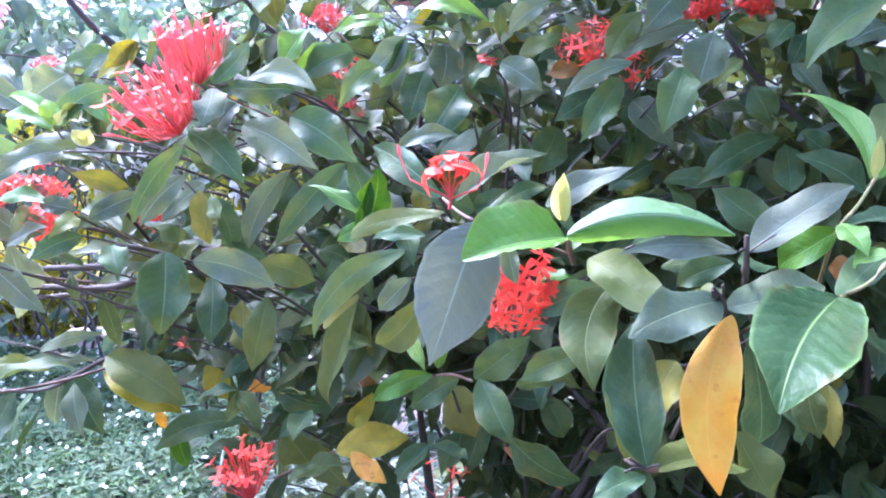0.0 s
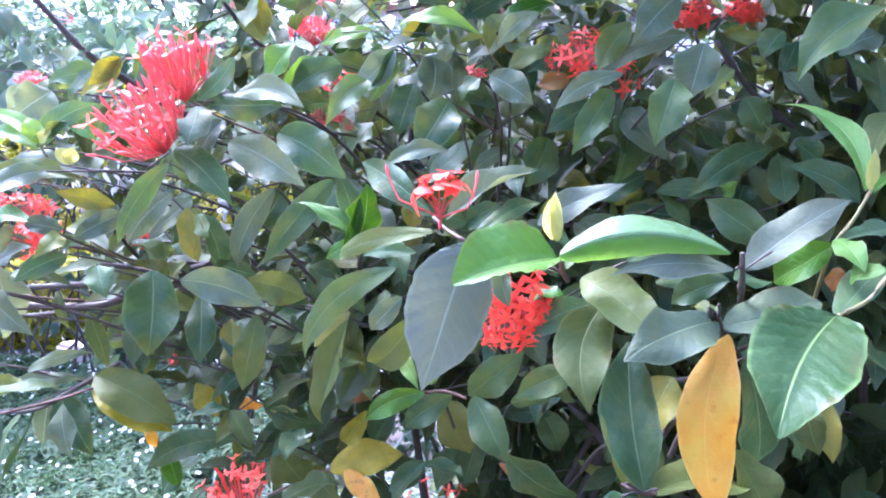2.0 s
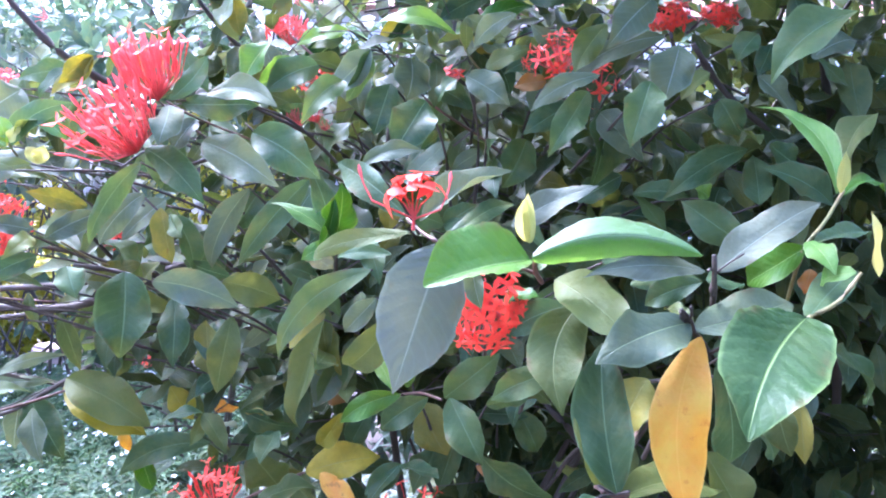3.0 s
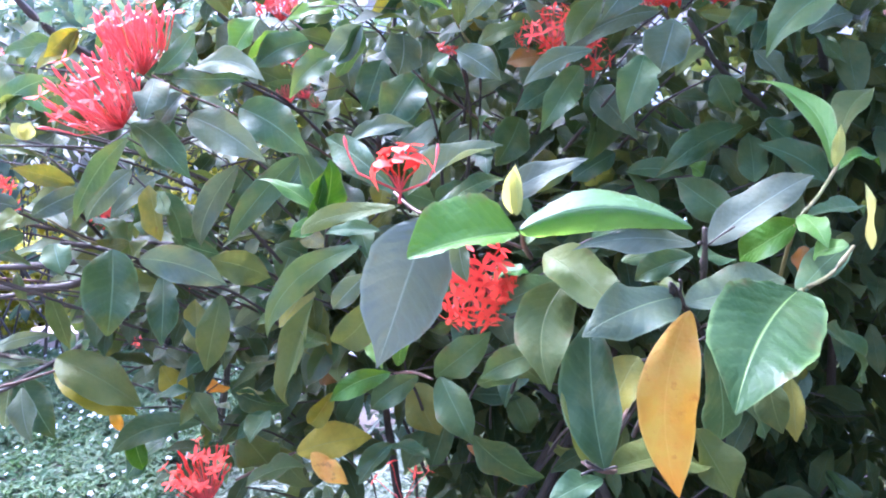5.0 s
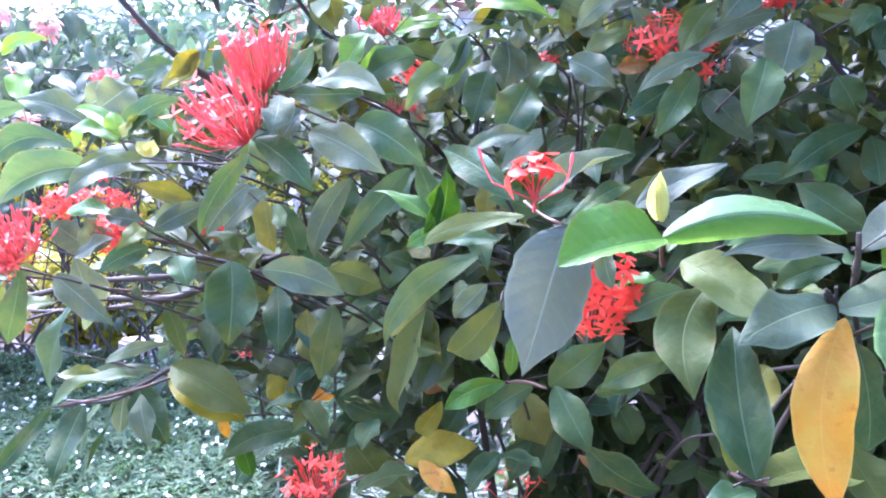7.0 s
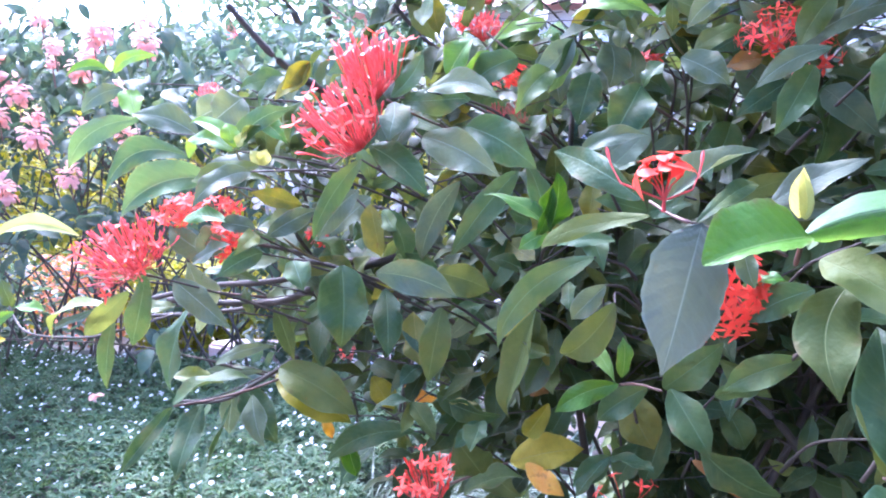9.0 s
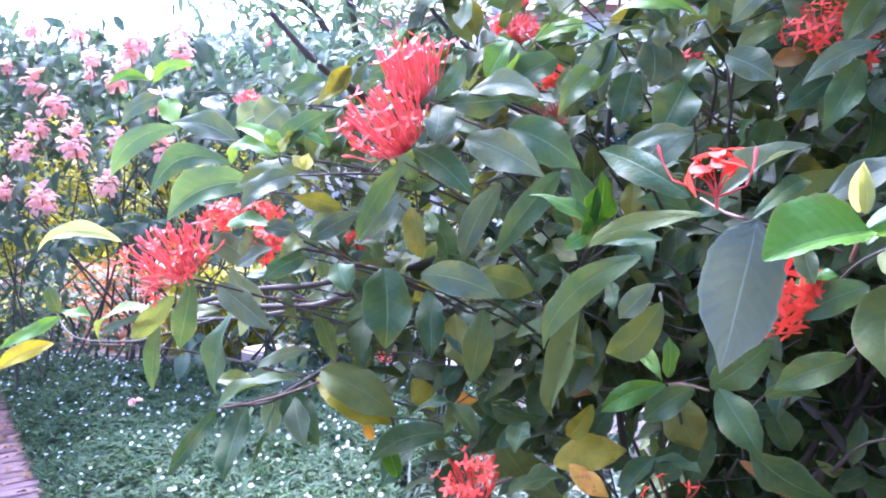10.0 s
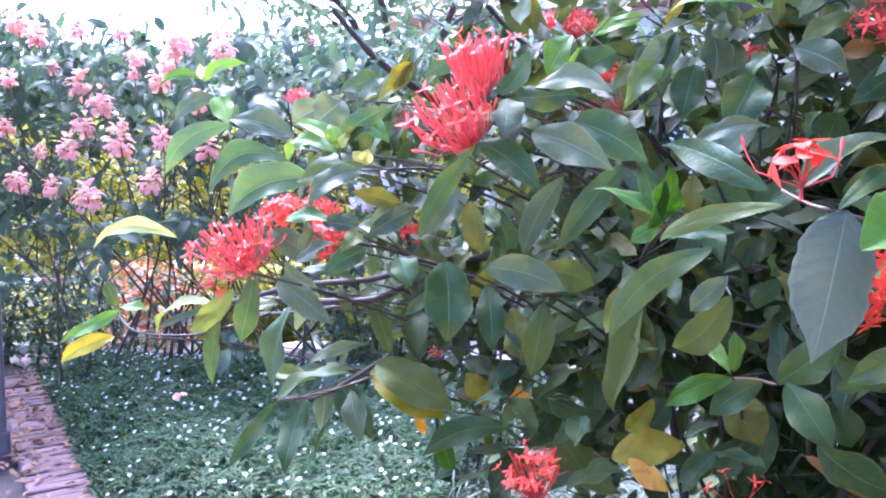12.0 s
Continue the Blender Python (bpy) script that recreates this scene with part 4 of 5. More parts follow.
leaf(B, (-0.771, 1.300, 1.018), (-0.760, 1.350, 1.076), 0.059, 0.06, 0)
leaf(D, (-0.473, 1.240, 1.017), (-0.453, 1.180, 0.890), 0.088, 0.04, -14, 0.24, 0.02, 0.6)
leaf(D, (-0.405, 1.280, 0.973), (-0.385, 1.220, 0.867), 0.052, 0.05, 0, .2, 0.02)
leaf(S, (-0.374, 1.110, 1.020), (-0.251, 1.130, 0.983), 0.054, 0.06, 22, .2, 0.07)
leaf(O, (-0.300, 1.200, 1.013), (-0.214, 1.240, 0.982), 0.056, 0.05, 22, .2, 0.04)
leaf(B, (-0.885, 1.450, 0.995), (-0.853, 1.450, 0.846), 0.069, 0.05, 0)
leaf(O, (-0.666, 1.400, 0.915), (-0.627, 1.400, 0.807), 0.036, 0.05, 6, .25, 0.02)
leaf(D, (-0.622, 1.500, 0.904), (-0.669, 1.500, 0.821), 0.067, 0.05, 0)
leaf(O, (-0.684, 1.460, 0.776), (-0.511, 1.440, 0.694), 0.088, 0.06, 4, 0.2, 0.03, 0.62)
leaf(OY, (-0.709, 1.500, 0.751), (-0.534, 1.480, 0.662), 0.086, 0.05, 0, 0.2, 0.0, 0.62)
leaf(B, (-0.877, 1.550, 0.754), (-0.735, 1.550, 0.803), 0.032, 0.06, 20)
leaf(B, (-0.934, 1.600, 0.721), (-0.782, 1.600, 0.733), 0.033, 0.06, 20)
leaf(O, (-0.989, 1.550, 0.720), (-0.883, 1.600, 0.702), 0.047, 0.05, 0)
leaf(D, (-0.791, 1.520, 0.715), (-0.700, 1.480, 0.604), 0.074, 0.05, 10, .2, 0.0)
leaf(B, (-0.859, 1.600, 0.685), (-0.874, 1.600, 0.574), 0.048, 0.05, 0, .2, 0.0)
leaf(D, (-0.864, 1.500, 0.676), (-0.877, 1.450, 0.551), 0.044, 0.08, 10)
leaf(D, (-0.384, 1.420, 0.673), (-0.582, 1.460, 0.583), 0.054, 0.05, -18, .2, -0.10)
leaf(G, (-0.552, 1.500, 0.626), (-0.525, 1.500, 0.536), 0.045, 0.05, 0)
leaf(O, (-0.300, 1.260, 0.947), (-0.322, 1.250, 0.817), 0.054, 0.05, -4, .2, 0.0)
leaf(O2, (-0.364, 1.320, 0.928), (-0.348, 1.300, 0.834), 0.058, 0.05, 0)
leaf(O, (-0.135, 1.200, 0.958), (-0.191, 1.240, 0.761), 0.054, 0.08, 28, .5, .05, .9)
leaf(O2, (-0.172, 1.300, 0.960), (-0.117, 1.280, 0.837), 0.070, 0.05, 0)
leaf(D, (-0.048, 1.050, 1.056), (-0.190, 1.100, 0.910), 0.044, 0.06, -12, .3, -0.12)
leaf(B, (-0.033, 1.000, 1.024), (-0.078, 1.020, 0.973), 0.032, 0.05, -18, .2, 0.0)
leaf(O, (-0.016, 1.100, 0.986), (-0.095, 1.150, 0.894), 0.050, 0.08, 0)
leaf(L, (-0.055, 1.150, 0.921), (-0.016, 1.100, 0.875), 0.024, 0.05, 10, .2, 0.05)
leaf(L, (0.001, 1.200, 0.854), (0.003, 1.200, 0.918), 0.030, 0.05, 0)
leaf(G, (-0.006, 1.150, 0.856), (-0.102, 1.170, 0.801), 0.038, 0.05, -18, .2, -0.08)
leaf(D, (0.036, 1.150, 0.853), (-0.038, 1.160, 0.794), 0.044, 0.05, -20, .2, -0.05)
leaf(D, (0.069, 1.150, 0.854), (0.120, 1.090, 0.773), 0.056, 0.05, 8, .2, 0.0)
leaf(O2, (0.023, 1.370, 0.781), (0.070, 1.370, 0.683), 0.081, 0.05, 0)
leaf(OY, (-0.116, 1.300, 0.778), (-0.162, 1.330, 0.704), 0.037, 0.06, 0)
leaf(OY, (-0.187, 1.350, 0.649), (-0.054, 1.380, 0.674), 0.066, 0.05, 8, 0.3, 0.03, 0.62)
leaf(Y, (-0.157, 1.330, 0.657), (-0.087, 1.310, 0.611), 0.040, 0.05, 0, 0.2, -0.03, 0.66)
leaf(P, (-0.265, 1.300, 0.602), (-0.159, 1.300, 0.644), 0.050, 0.05, 0)
leaf(O, (-0.238, 1.380, 0.602), (-0.287, 1.330, 0.691), 0.074, 0.06, 0)
leaf(O2, (-0.244, 1.380, 0.626), (-0.201, 1.380, 0.637), 0.031, 0.05, 0)
leaf(D, (0.214, 1.020, 0.932), (0.123, 1.050, 0.879), 0.042, 0.05, -18, .2, -0.05)
leaf(D, (0.123, 1.100, 0.859), (0.189, 1.080, 0.888), 0.027, 0.06, 0)
leaf(D, (0.061, 1.170, 0.848), (0.140, 1.140, 0.925), 0.056, 0.05, 24, .2, 0.0)
leaf(T, (0.211, 0.970, 1.029), (0.129, 0.980, 0.982), 0.040, 0.05, -18, .2, -0.05)
leaf(D, (0.124, 1.200, 0.747), (0.243, 1.200, 0.680), 0.062, 0.06, 0)
leaf(N, (0.118, 1.250, 0.712), (0.224, 1.250, 0.643), 0.028, 0.05, 0)
leaf(D, (0.091, 1.400, 0.732), (0.054, 1.400, 0.600), 0.062, 0.05, 0)
leaf(D, (-0.084, 1.450, 0.743), (-0.126, 1.450, 0.662), 0.054, 0.05, 0)
leaf(D, (-0.354, 1.500, 0.729), (-0.249, 1.500, 0.675), 0.067, 0.05, 0)
leaf(OY, (-0.494, 1.500, 0.758), (-0.446, 1.500, 0.690), 0.056, 0.05, 0)
leaf(D, (0.206, 1.500, 0.741), (0.254, 1.500, 0.651), 0.067, 0.05, 0)
leaf(T, (-0.064, 1.100, 1.099), (-0.034, 1.050, 1.040), 0.040, 0.05, 0)
leaf(T, (-0.020, 1.050, 1.079), (-0.102, 1.080, 1.070), 0.024, 0.05, 20)
leaf(Y, (-0.412, 1.500, 0.726), (-0.407, 1.500, 0.752), 0.033, 0.02, 0)
leaf(Y, (-0.632, 1.580, 0.633), (-0.610, 1.580, 0.590), 0.028, 0.05, 0)
leaf(N, (-0.163, 1.400, 0.808), (-0.122, 1.400, 0.766), 0.052, 0.05, 0)
leaf(O2, (-0.439, 1.300, 1.029), (-0.469, 1.300, 0.989), 0.035, 0.05, 0)
leaf(Y, (-0.412, 1.500, 0.726), (-0.354, 1.500, 0.717), 0.029, 0.03, 0)
leaf(L, (-1.326, 1.850, 1.466), (-1.431, 1.800, 1.451), 0.034, 0.05, 10, .3, -0.17)
leaf(L, (-1.321, 1.850, 1.465), (-1.175, 1.820, 1.500), 0.038, 0.05, 10, .3, 0.12)
leaf(LY, (-1.329, 1.850, 1.469), (-1.334, 1.850, 1.512), 0.025, 0.05, 0)
leaf(B, (-1.274, 1.850, 1.436), (-1.203, 1.800, 1.388), 0.054, 0.1, 0)
leaf(S, (-1.260, 1.800, 1.413), (-1.373, 1.780, 1.349), 0.052, 0.05, 0, .2, -0.12)
leaf(L, (-1.241, 1.800, 1.411), (-1.190, 1.750, 1.327), 0.062, 0.04, 0, .2, 0.0)
leaf(V, (-1.150, 1.700, 1.321), (-1.304, 1.630, 1.197), 0.062, 0.05, -10, .3, -0.17)
leaf(V, (-0.860, 1.430, 1.212), (-1.027, 1.380, 1.137), 0.058, 0.05, -6, .4, -0.27)
leaf(B, (-0.904, 1.550, 1.263), (-1.075, 1.550, 1.317), 0.064, 0.06, 0, .2, -0.08)
leaf(B, (-0.967, 1.600, 1.331), (-1.053, 1.650, 1.387), 0.048, 0.1, 0)
leaf(B, (-0.820, 1.520, 1.336), (-0.886, 1.500, 1.300), 0.080, 0.05, -20, .2, 0.0)
leaf(L, (-0.676, 1.250, 1.228), (-0.792, 1.300, 1.274), 0.028, 0.06, 5, .3, -0.08)
leaf(L, (-0.678, 1.260, 1.222), (-0.695, 1.260, 1.266), 0.037, 0.1, 0)
leaf(LY, (-0.669, 1.250, 1.222), (-0.651, 1.250, 1.250), 0.024, 0.05, 0)
leaf(O, (-0.669, 1.260, 1.222), (-0.604, 1.280, 1.272), 0.038, 0.1, 0)
leaf(L, (-0.859, 1.420, 1.212), (-0.848, 1.420, 1.261), 0.023, 0.03, 0)
leaf(V, (-0.754, 1.320, 1.168), (-0.907, 1.250, 1.099), 0.076, 0.05, -5, .3, -0.14)
leaf(B, (-0.782, 1.360, 1.015), (-0.859, 1.340, 1.071), 0.056, 0.06, 0)
leaf(B, (-0.788, 1.300, 1.008), (-0.685, 1.250, 1.050), 0.042, 0.06, 0)
leaf(B, (-0.584, 1.120, 1.175), (-0.640, 1.040, 1.121), 0.042, 0.06, 0, .25, -0.10)
leaf(O, (-0.605, 1.200, 1.187), (-0.759, 1.250, 1.161), 0.040, 0.1, 10)
leaf(G, (-0.714, 1.300, 1.087), (-0.833, 1.330, 1.083), 0.039, 0.08, 0)
leaf(B, (-0.827, 1.300, 0.974), (-0.703, 1.270, 0.894), 0.057, 0.05, 0)
leaf(D, (-0.835, 1.220, 0.993), (-0.875, 1.230, 0.856), 0.053, 0.05, 0)
leaf(T, (-0.826, 1.350, 0.914), (-0.863, 1.330, 0.742), 0.064, 0.05, 0)
leaf(D, (-0.991, 1.350, 0.895), (-0.998, 1.330, 0.746), 0.036, 0.06, 10)
leaf(O, (-0.923, 1.300, 0.950), (-1.026, 1.300, 0.855), 0.039, 0.08, 10)
leaf(P, (-0.961, 1.300, 0.920), (-1.145, 1.350, 0.853), 0.035, 0.1, 20)
leaf(LY, (-1.252, 1.600, 1.037), (-1.503, 1.600, 1.008), 0.047, 0.14, 12, .4, -0.10)
leaf(L, (-1.281, 1.420, 0.879), (-1.401, 1.360, 0.813), 0.037, 0.1, 15)
leaf(OY, (-1.253, 1.360, 0.832), (-1.346, 1.300, 0.784), 0.045, 0.08, 0)
leaf(O, (-1.356, 1.500, 0.875), (-1.383, 1.500, 0.939), 0.040, 0.05, 0)
leaf(L, (-1.350, 1.500, 0.875), (-1.270, 1.500, 0.872), 0.029, 0.05, 15)
leaf(D, (-0.823, 1.280, 0.740), (-0.690, 1.350, 0.783), 0.049, 0.08, 10)
leaf(D, (-0.775, 1.300, 0.737), (-0.774, 1.200, 0.628), 0.059, 0.05, 0)
leaf(D, (-0.824, 1.280, 0.735), (-0.889, 1.200, 0.623), 0.033, -0.1, 20)
leaf(D, (-0.712, 1.300, 0.745), (-0.729, 1.200, 0.626), 0.033, -0.06, 20)
leaf(B, (-0.718, 1.400, 0.732), (-0.673, 1.350, 0.645), 0.051, 0.05, 0)
leaf(O, (-0.825, 1.300, 0.925), (-0.924, 1.300, 0.905), 0.039, 0.05, 0)
leaf(O, (-0.939, 1.250, 0.982), (-0.842, 1.300, 0.974), 0.034, 0.08, 0)
leaf(T, (-0.553, 1.500, 1.044), (-0.629, 1.500, 0.933), 0.056, 0.05, 0)
leaf(O2, (-0.046, 1.400, 1.166), (-0.053, 1.380, 1.090), 0.047, 0.06, 0)
leaf(O, (-0.000, 1.420, 1.153), (0.019, 1.400, 1.086), 0.046, 0.06, 0)
leaf(O2, (-0.030, 1.420, 1.110), (-0.071, 1.400, 1.050), 0.048, 0.06, 0)
leaf(D, (-0.310, 1.450, 1.156), (-0.349, 1.420, 1.080), 0.064, 0.08, 0)
leaf(B, (-0.468, 1.400, 1.135), (-0.543, 1.380, 1.059), 0.058, 0.08, 0)
leaf(T, (-0.620, 1.400, 1.091), (-0.699, 1.360, 1.037), 0.051, 0.08, 0)
leaf(D, (-0.592, 1.420, 1.057), (-0.527, 1.400, 0.980), 0.063, 0.08, 0)
leaf(T, (-0.413, 1.500, 1.053), (-0.452, 1.460, 0.940), 0.066, 0.08, 0)
leaf(D, (-0.561, 1.500, 0.884), (-0.599, 1.460, 0.783), 0.061, 0.08, 0)
leaf(D, (-0.288, 1.450, 1.001), (-0.291, 1.400, 0.886), 0.068, 0.08, 0)
leaf(T, (-0.196, 1.420, 1.059), (-0.237, 1.400, 0.953), 0.063, 0.08, 0)
leaf(D, (-0.136, 1.450, 1.294), (-0.176, 1.420, 1.208), 0.064, 0.08, 0)
leaf(D, (0.053, 1.500, 1.379), (0.020, 1.460, 1.290), 0.070, 0.08, 0)
leaf(B, (-0.095, 1.500, 1.385), (-0.021, 1.460, 1.333), 0.061, 0.08, 0)
leaf(G2, (-0.186, 1.550, 1.464), (-0.249, 1.500, 1.402), 0.057, 0.08, 0)
leaf(D, (0.197, 1.450, 1.274), (0.152, 1.400, 1.181), 0.074, 0.08, 0)
leaf(T, (0.135, 1.500, 1.344), (0.208, 1.460, 1.295), 0.061, 0.08, 0)
leaf(D, (0.319, 1.450, 1.310), (0.271, 1.400, 1.219), 0.074, 0.08, 0)
leaf(T, (-0.352, 1.550, 0.833), (-0.284, 1.500, 0.739), 0.068, 0.08, 0)
leaf(O2, (-0.192, 1.500, 0.848), (-0.244, 1.460, 0.740), 0.072, 0.08, 0)
leaf(D, (-0.464, 1.600, 0.769), (-0.519, 1.560, 0.662), 0.070, 0.08, 0)
leaf(D, (-0.090, 1.500, 0.806), (-0.046, 1.460, 0.717), 0.066, 0.08, 0)
leaf(D, (-0.303, 1.550, 0.689), (-0.368, 1.500, 0.603), 0.068, 0.08, 0)
leaf(G2, (-0.504, 1.550, 0.589), (-0.567, 1.500, 0.515), 0.063, 0.08, 0)
leaf(O, (-0.249, 1.500, 0.611), (-0.176, 1.450, 0.542), 0.066, 0.08, 0)
leaf(D, (0.059, 1.450, 0.671), (0.005, 1.400, 0.598), 0.063, 0.08, 0)
leaf(T, (0.233, 1.350, 0.853), (0.180, 1.300, 0.766), 0.059, 0.08, 0)
leaf(D, (-0.708, 1.420, 0.961), (-0.861, 1.450, 0.965), 0.032, 0.1, 20)
leaf(O, (-0.760, 1.460, 0.943), (-0.727, 1.440, 0.871), 0.026, 0.06, 0)
leaf(B, (-0.974, 1.300, 0.918), (-1.121, 1.330, 0.861), 0.018, 0.1, 0, .2, .04)


def left_limit(z):
    """How far the shrub's mass reaches to the open bed, by height."""
    if z < 0.62:
        return -0.30
    if z < 0.85:
        return -0.30 - (z - 0.62) * 1.2
    return -0.58 if z < 1.08 else -0.72


def grow_middle_leaves():
    """Leaves of the inner shoots, hanging at all angles behind the outer ones."""
    rnd = random.Random(33)
    verts, faces, uvs, slots = [], [], [], []
    done = 0
    while done < 190:
        p = Vector((rnd.uniform(-0.75, 0.85), rnd.uniform(1.24, 1.60), rnd.uniform(0.60, 1.62)))
        if p.x < left_limit(p.z) + 0.05 or p.x > -0.1 and p.z < 0.9 and rnd.random() < 0.8:
            continue
        done += 1
        for k in range(rnd.choice((1, 2, 2, 3))):
            a = rnd.uniform(0, 6.28)
            way = Vector((math.cos(a), -0.5 + 0.5 * math.sin(a), rnd.uniform(-1.3, 0.5))).normalized()
            length = rnd.uniform(0.055, 0.115)
            m = facing(p, p + way * length, LIGHT_SIDE, rnd.gauss(0, 28))
            shape = blade(length, length * rnd.uniform(0.36, 0.52), rnd.uniform(-0.05, 0.14), rnd.randrange(9999), steps=14, sides=2)
            start = len(verts)
            verts += [m @ Vector(v) for v in shape[0]]
            faces += [tuple(start + i for i in f) for f in shape[1]]
            uvs += shape[2]
            slots += [rnd.choice((0, 0, 1, 1, 2, 2, 3, 4))] * len(shape[1])
    mesh = mesh_of("foliage", verts, faces, uvs)
    for material in MIDDLE:
        mesh.materials.append(material)
    mesh.polygons.foreach_set("material_index", slots)
    tagged(part("foliage", mesh, None, shrub, "hanging green and olive leaves of the inner shoots"), kind="stuff")


grow_middle_leaves()


def grow_twigs():
    """Thin twigs that carry the leaves back into the shrub."""
    nodes = []
    for p in leaf_bases:
        if all((p - q).length > 0.045 for q in nodes):
            nodes.append(p)
    rnd = random.Random(8)
    for p in nodes:
        if rnd.random() < 0.6:
            continue
        aim = Vector((0.35 * SHRUB_FOOT.x + 0.65 * p.x, p.y + rnd.uniform(0.16, 0.30), p.z - rnd.uniform(0.02, 0.22)))
        middle = p.lerp(aim, 0.45) + Vector((rnd.uniform(-0.02, 0.02), 0.02, rnd.uniform(0.0, 0.03)))
        part("twig", tube("twig", (p, middle, aim), 0.0014, 0.0032, sides=5, seed=len(nodes)), BARK, shrub)


grow_twigs()


def grow_tangle():
    """Fine bare twigs criss-crossing inside the crown."""
    rnd = random.Random(18)
    for i in range(240):
        p = Vector((rnd.uniform(-0.65, 1.0), rnd.uniform(1.34, 1.85), rnd.uniform(0.62, 1.6)))
        a = rnd.choice((0.0, math.pi)) + rnd.gauss(0, 0.7)
        way = Vector((math.cos(a), 0.5 * math.sin(a), rnd.uniform(-0.15, 0.75))).normalized()
        length = rnd.uniform(0.14, 0.36)
        bow = p + way * length * 0.5 + Vector((0, 0, rnd.uniform(-0.03, 0.03)))
        r = rnd.uniform(0.0012, 0.0030)
        part("twig", tube("twig", (p, bow, p + way * length), r, r * 0.5, sides=5, seed=i), BARK, shrub)


grow_tangle()


def grow_stems():
    """Main stems from the foot to the crown."""
    rnd = random.Random(3)
    for i in range(9):
        foot = SHRUB_FOOT + Vector((rnd.uniform(-0.25, 0.35), rnd.uniform(-0.2, 0.3), 0))
        top = Vector((rnd.uniform(-0.75, 1.1), rnd.uniform(1.5, 2.1), rnd.uniform(1.1, 2.0)))
        bow = foot.lerp(top, 0.5) + Vector((rnd.uniform(-0.1, 0.1), rnd.uniform(-0.1, 0.1), 0.1))
        part("stem", tube("stem", (foot, bow, top), rnd.uniform(0.007, 0.011), 0.004, sides=8, seed=i), BARK, shrub)


grow_stems()


def grow_inner_stems():
    """Bare brown stems in the shade under the crown."""
    rnd = random.Random(15)
    for i in range(10):
        foot = Vector((rnd.uniform(0.0, 0.9), rnd.uniform(1.5, 2.1), rnd.uniform(0.0, 0.35)))
        top = foot + Vector((rnd.uniform(-0.75, 0.45), rnd.uniform(-0.35, 0.1), rnd.uniform(0.4, 0.75)))
        bow = foot.lerp(top, 0.5) + Vector((rnd.uniform(-0.08, 0.08), rnd.uniform(-0.05, 0.05), 0))
        r = rnd.uniform(0.002, 0.0065)
        part("stem", tube("stem", (foot, bow, top), r, r * 0.5, sides=7, seed=i), BARK, shrub)


grow_inner_stems()


def scatter_blades(spots, length, seed, template_steps=6):
    """Many blades in one mesh: spots of (place, direction, face) with lengths about the given one."""
    rnd = random.Random(seed)
    shapes = [blade(1.0, rnd.uniform(0.34, 0.46), rnd.uniform(0.02, 0.12), seed + i, template_steps, 1, 0.3) for i in range(9)]
    verts, faces, uvs = [], [], []
    for place, way, up in spots:
        shape_verts, shape_faces, shape_uvs = shapes[rnd.randrange(9)]
        size = length * rnd.uniform(0.65, 1.2)
        x = way.normalized()
        z = (up - up.dot(x) * x).normalized()
        y = z.cross(x)
        m = np.array((x, y, z)) * size
        k = len(verts)
        verts.extend((np.array(shape_verts) @ m + np.array(place)).tolist())
        faces.extend([tuple(k + a for a in f) for f in shape_faces])
        uvs.extend(shape_uvs)
    return mesh_of("foliage", verts, faces, uvs)


def shoot_spots(rnd, place, heading, spots, count, droop=0.35):
    """Pairs of leaves round a shoot's end."""
    side = heading.orthogonal().normalized()
    other = heading.cross(side)
    turn = rnd.uniform(0, 6.28)
    for k in range(count):
        a = turn + (k % 2) * math.pi + (k // 2) * 1.57 + rnd.uniform(-0.3, 0.3)
        way = (math.cos(a) * side + math.sin(a) * other) + heading * rnd.uniform(0.1, 0.7)
        way.z -= droop * rnd.uniform(0.2, 1.4)
        base = place - heading * (k // 2) * 0.035 + way * 0.01
        spots.append((base, way, Vector((rnd.gauss(0, 0.35), -0.5 + rnd.gauss(0, 0.35), 0.9))))


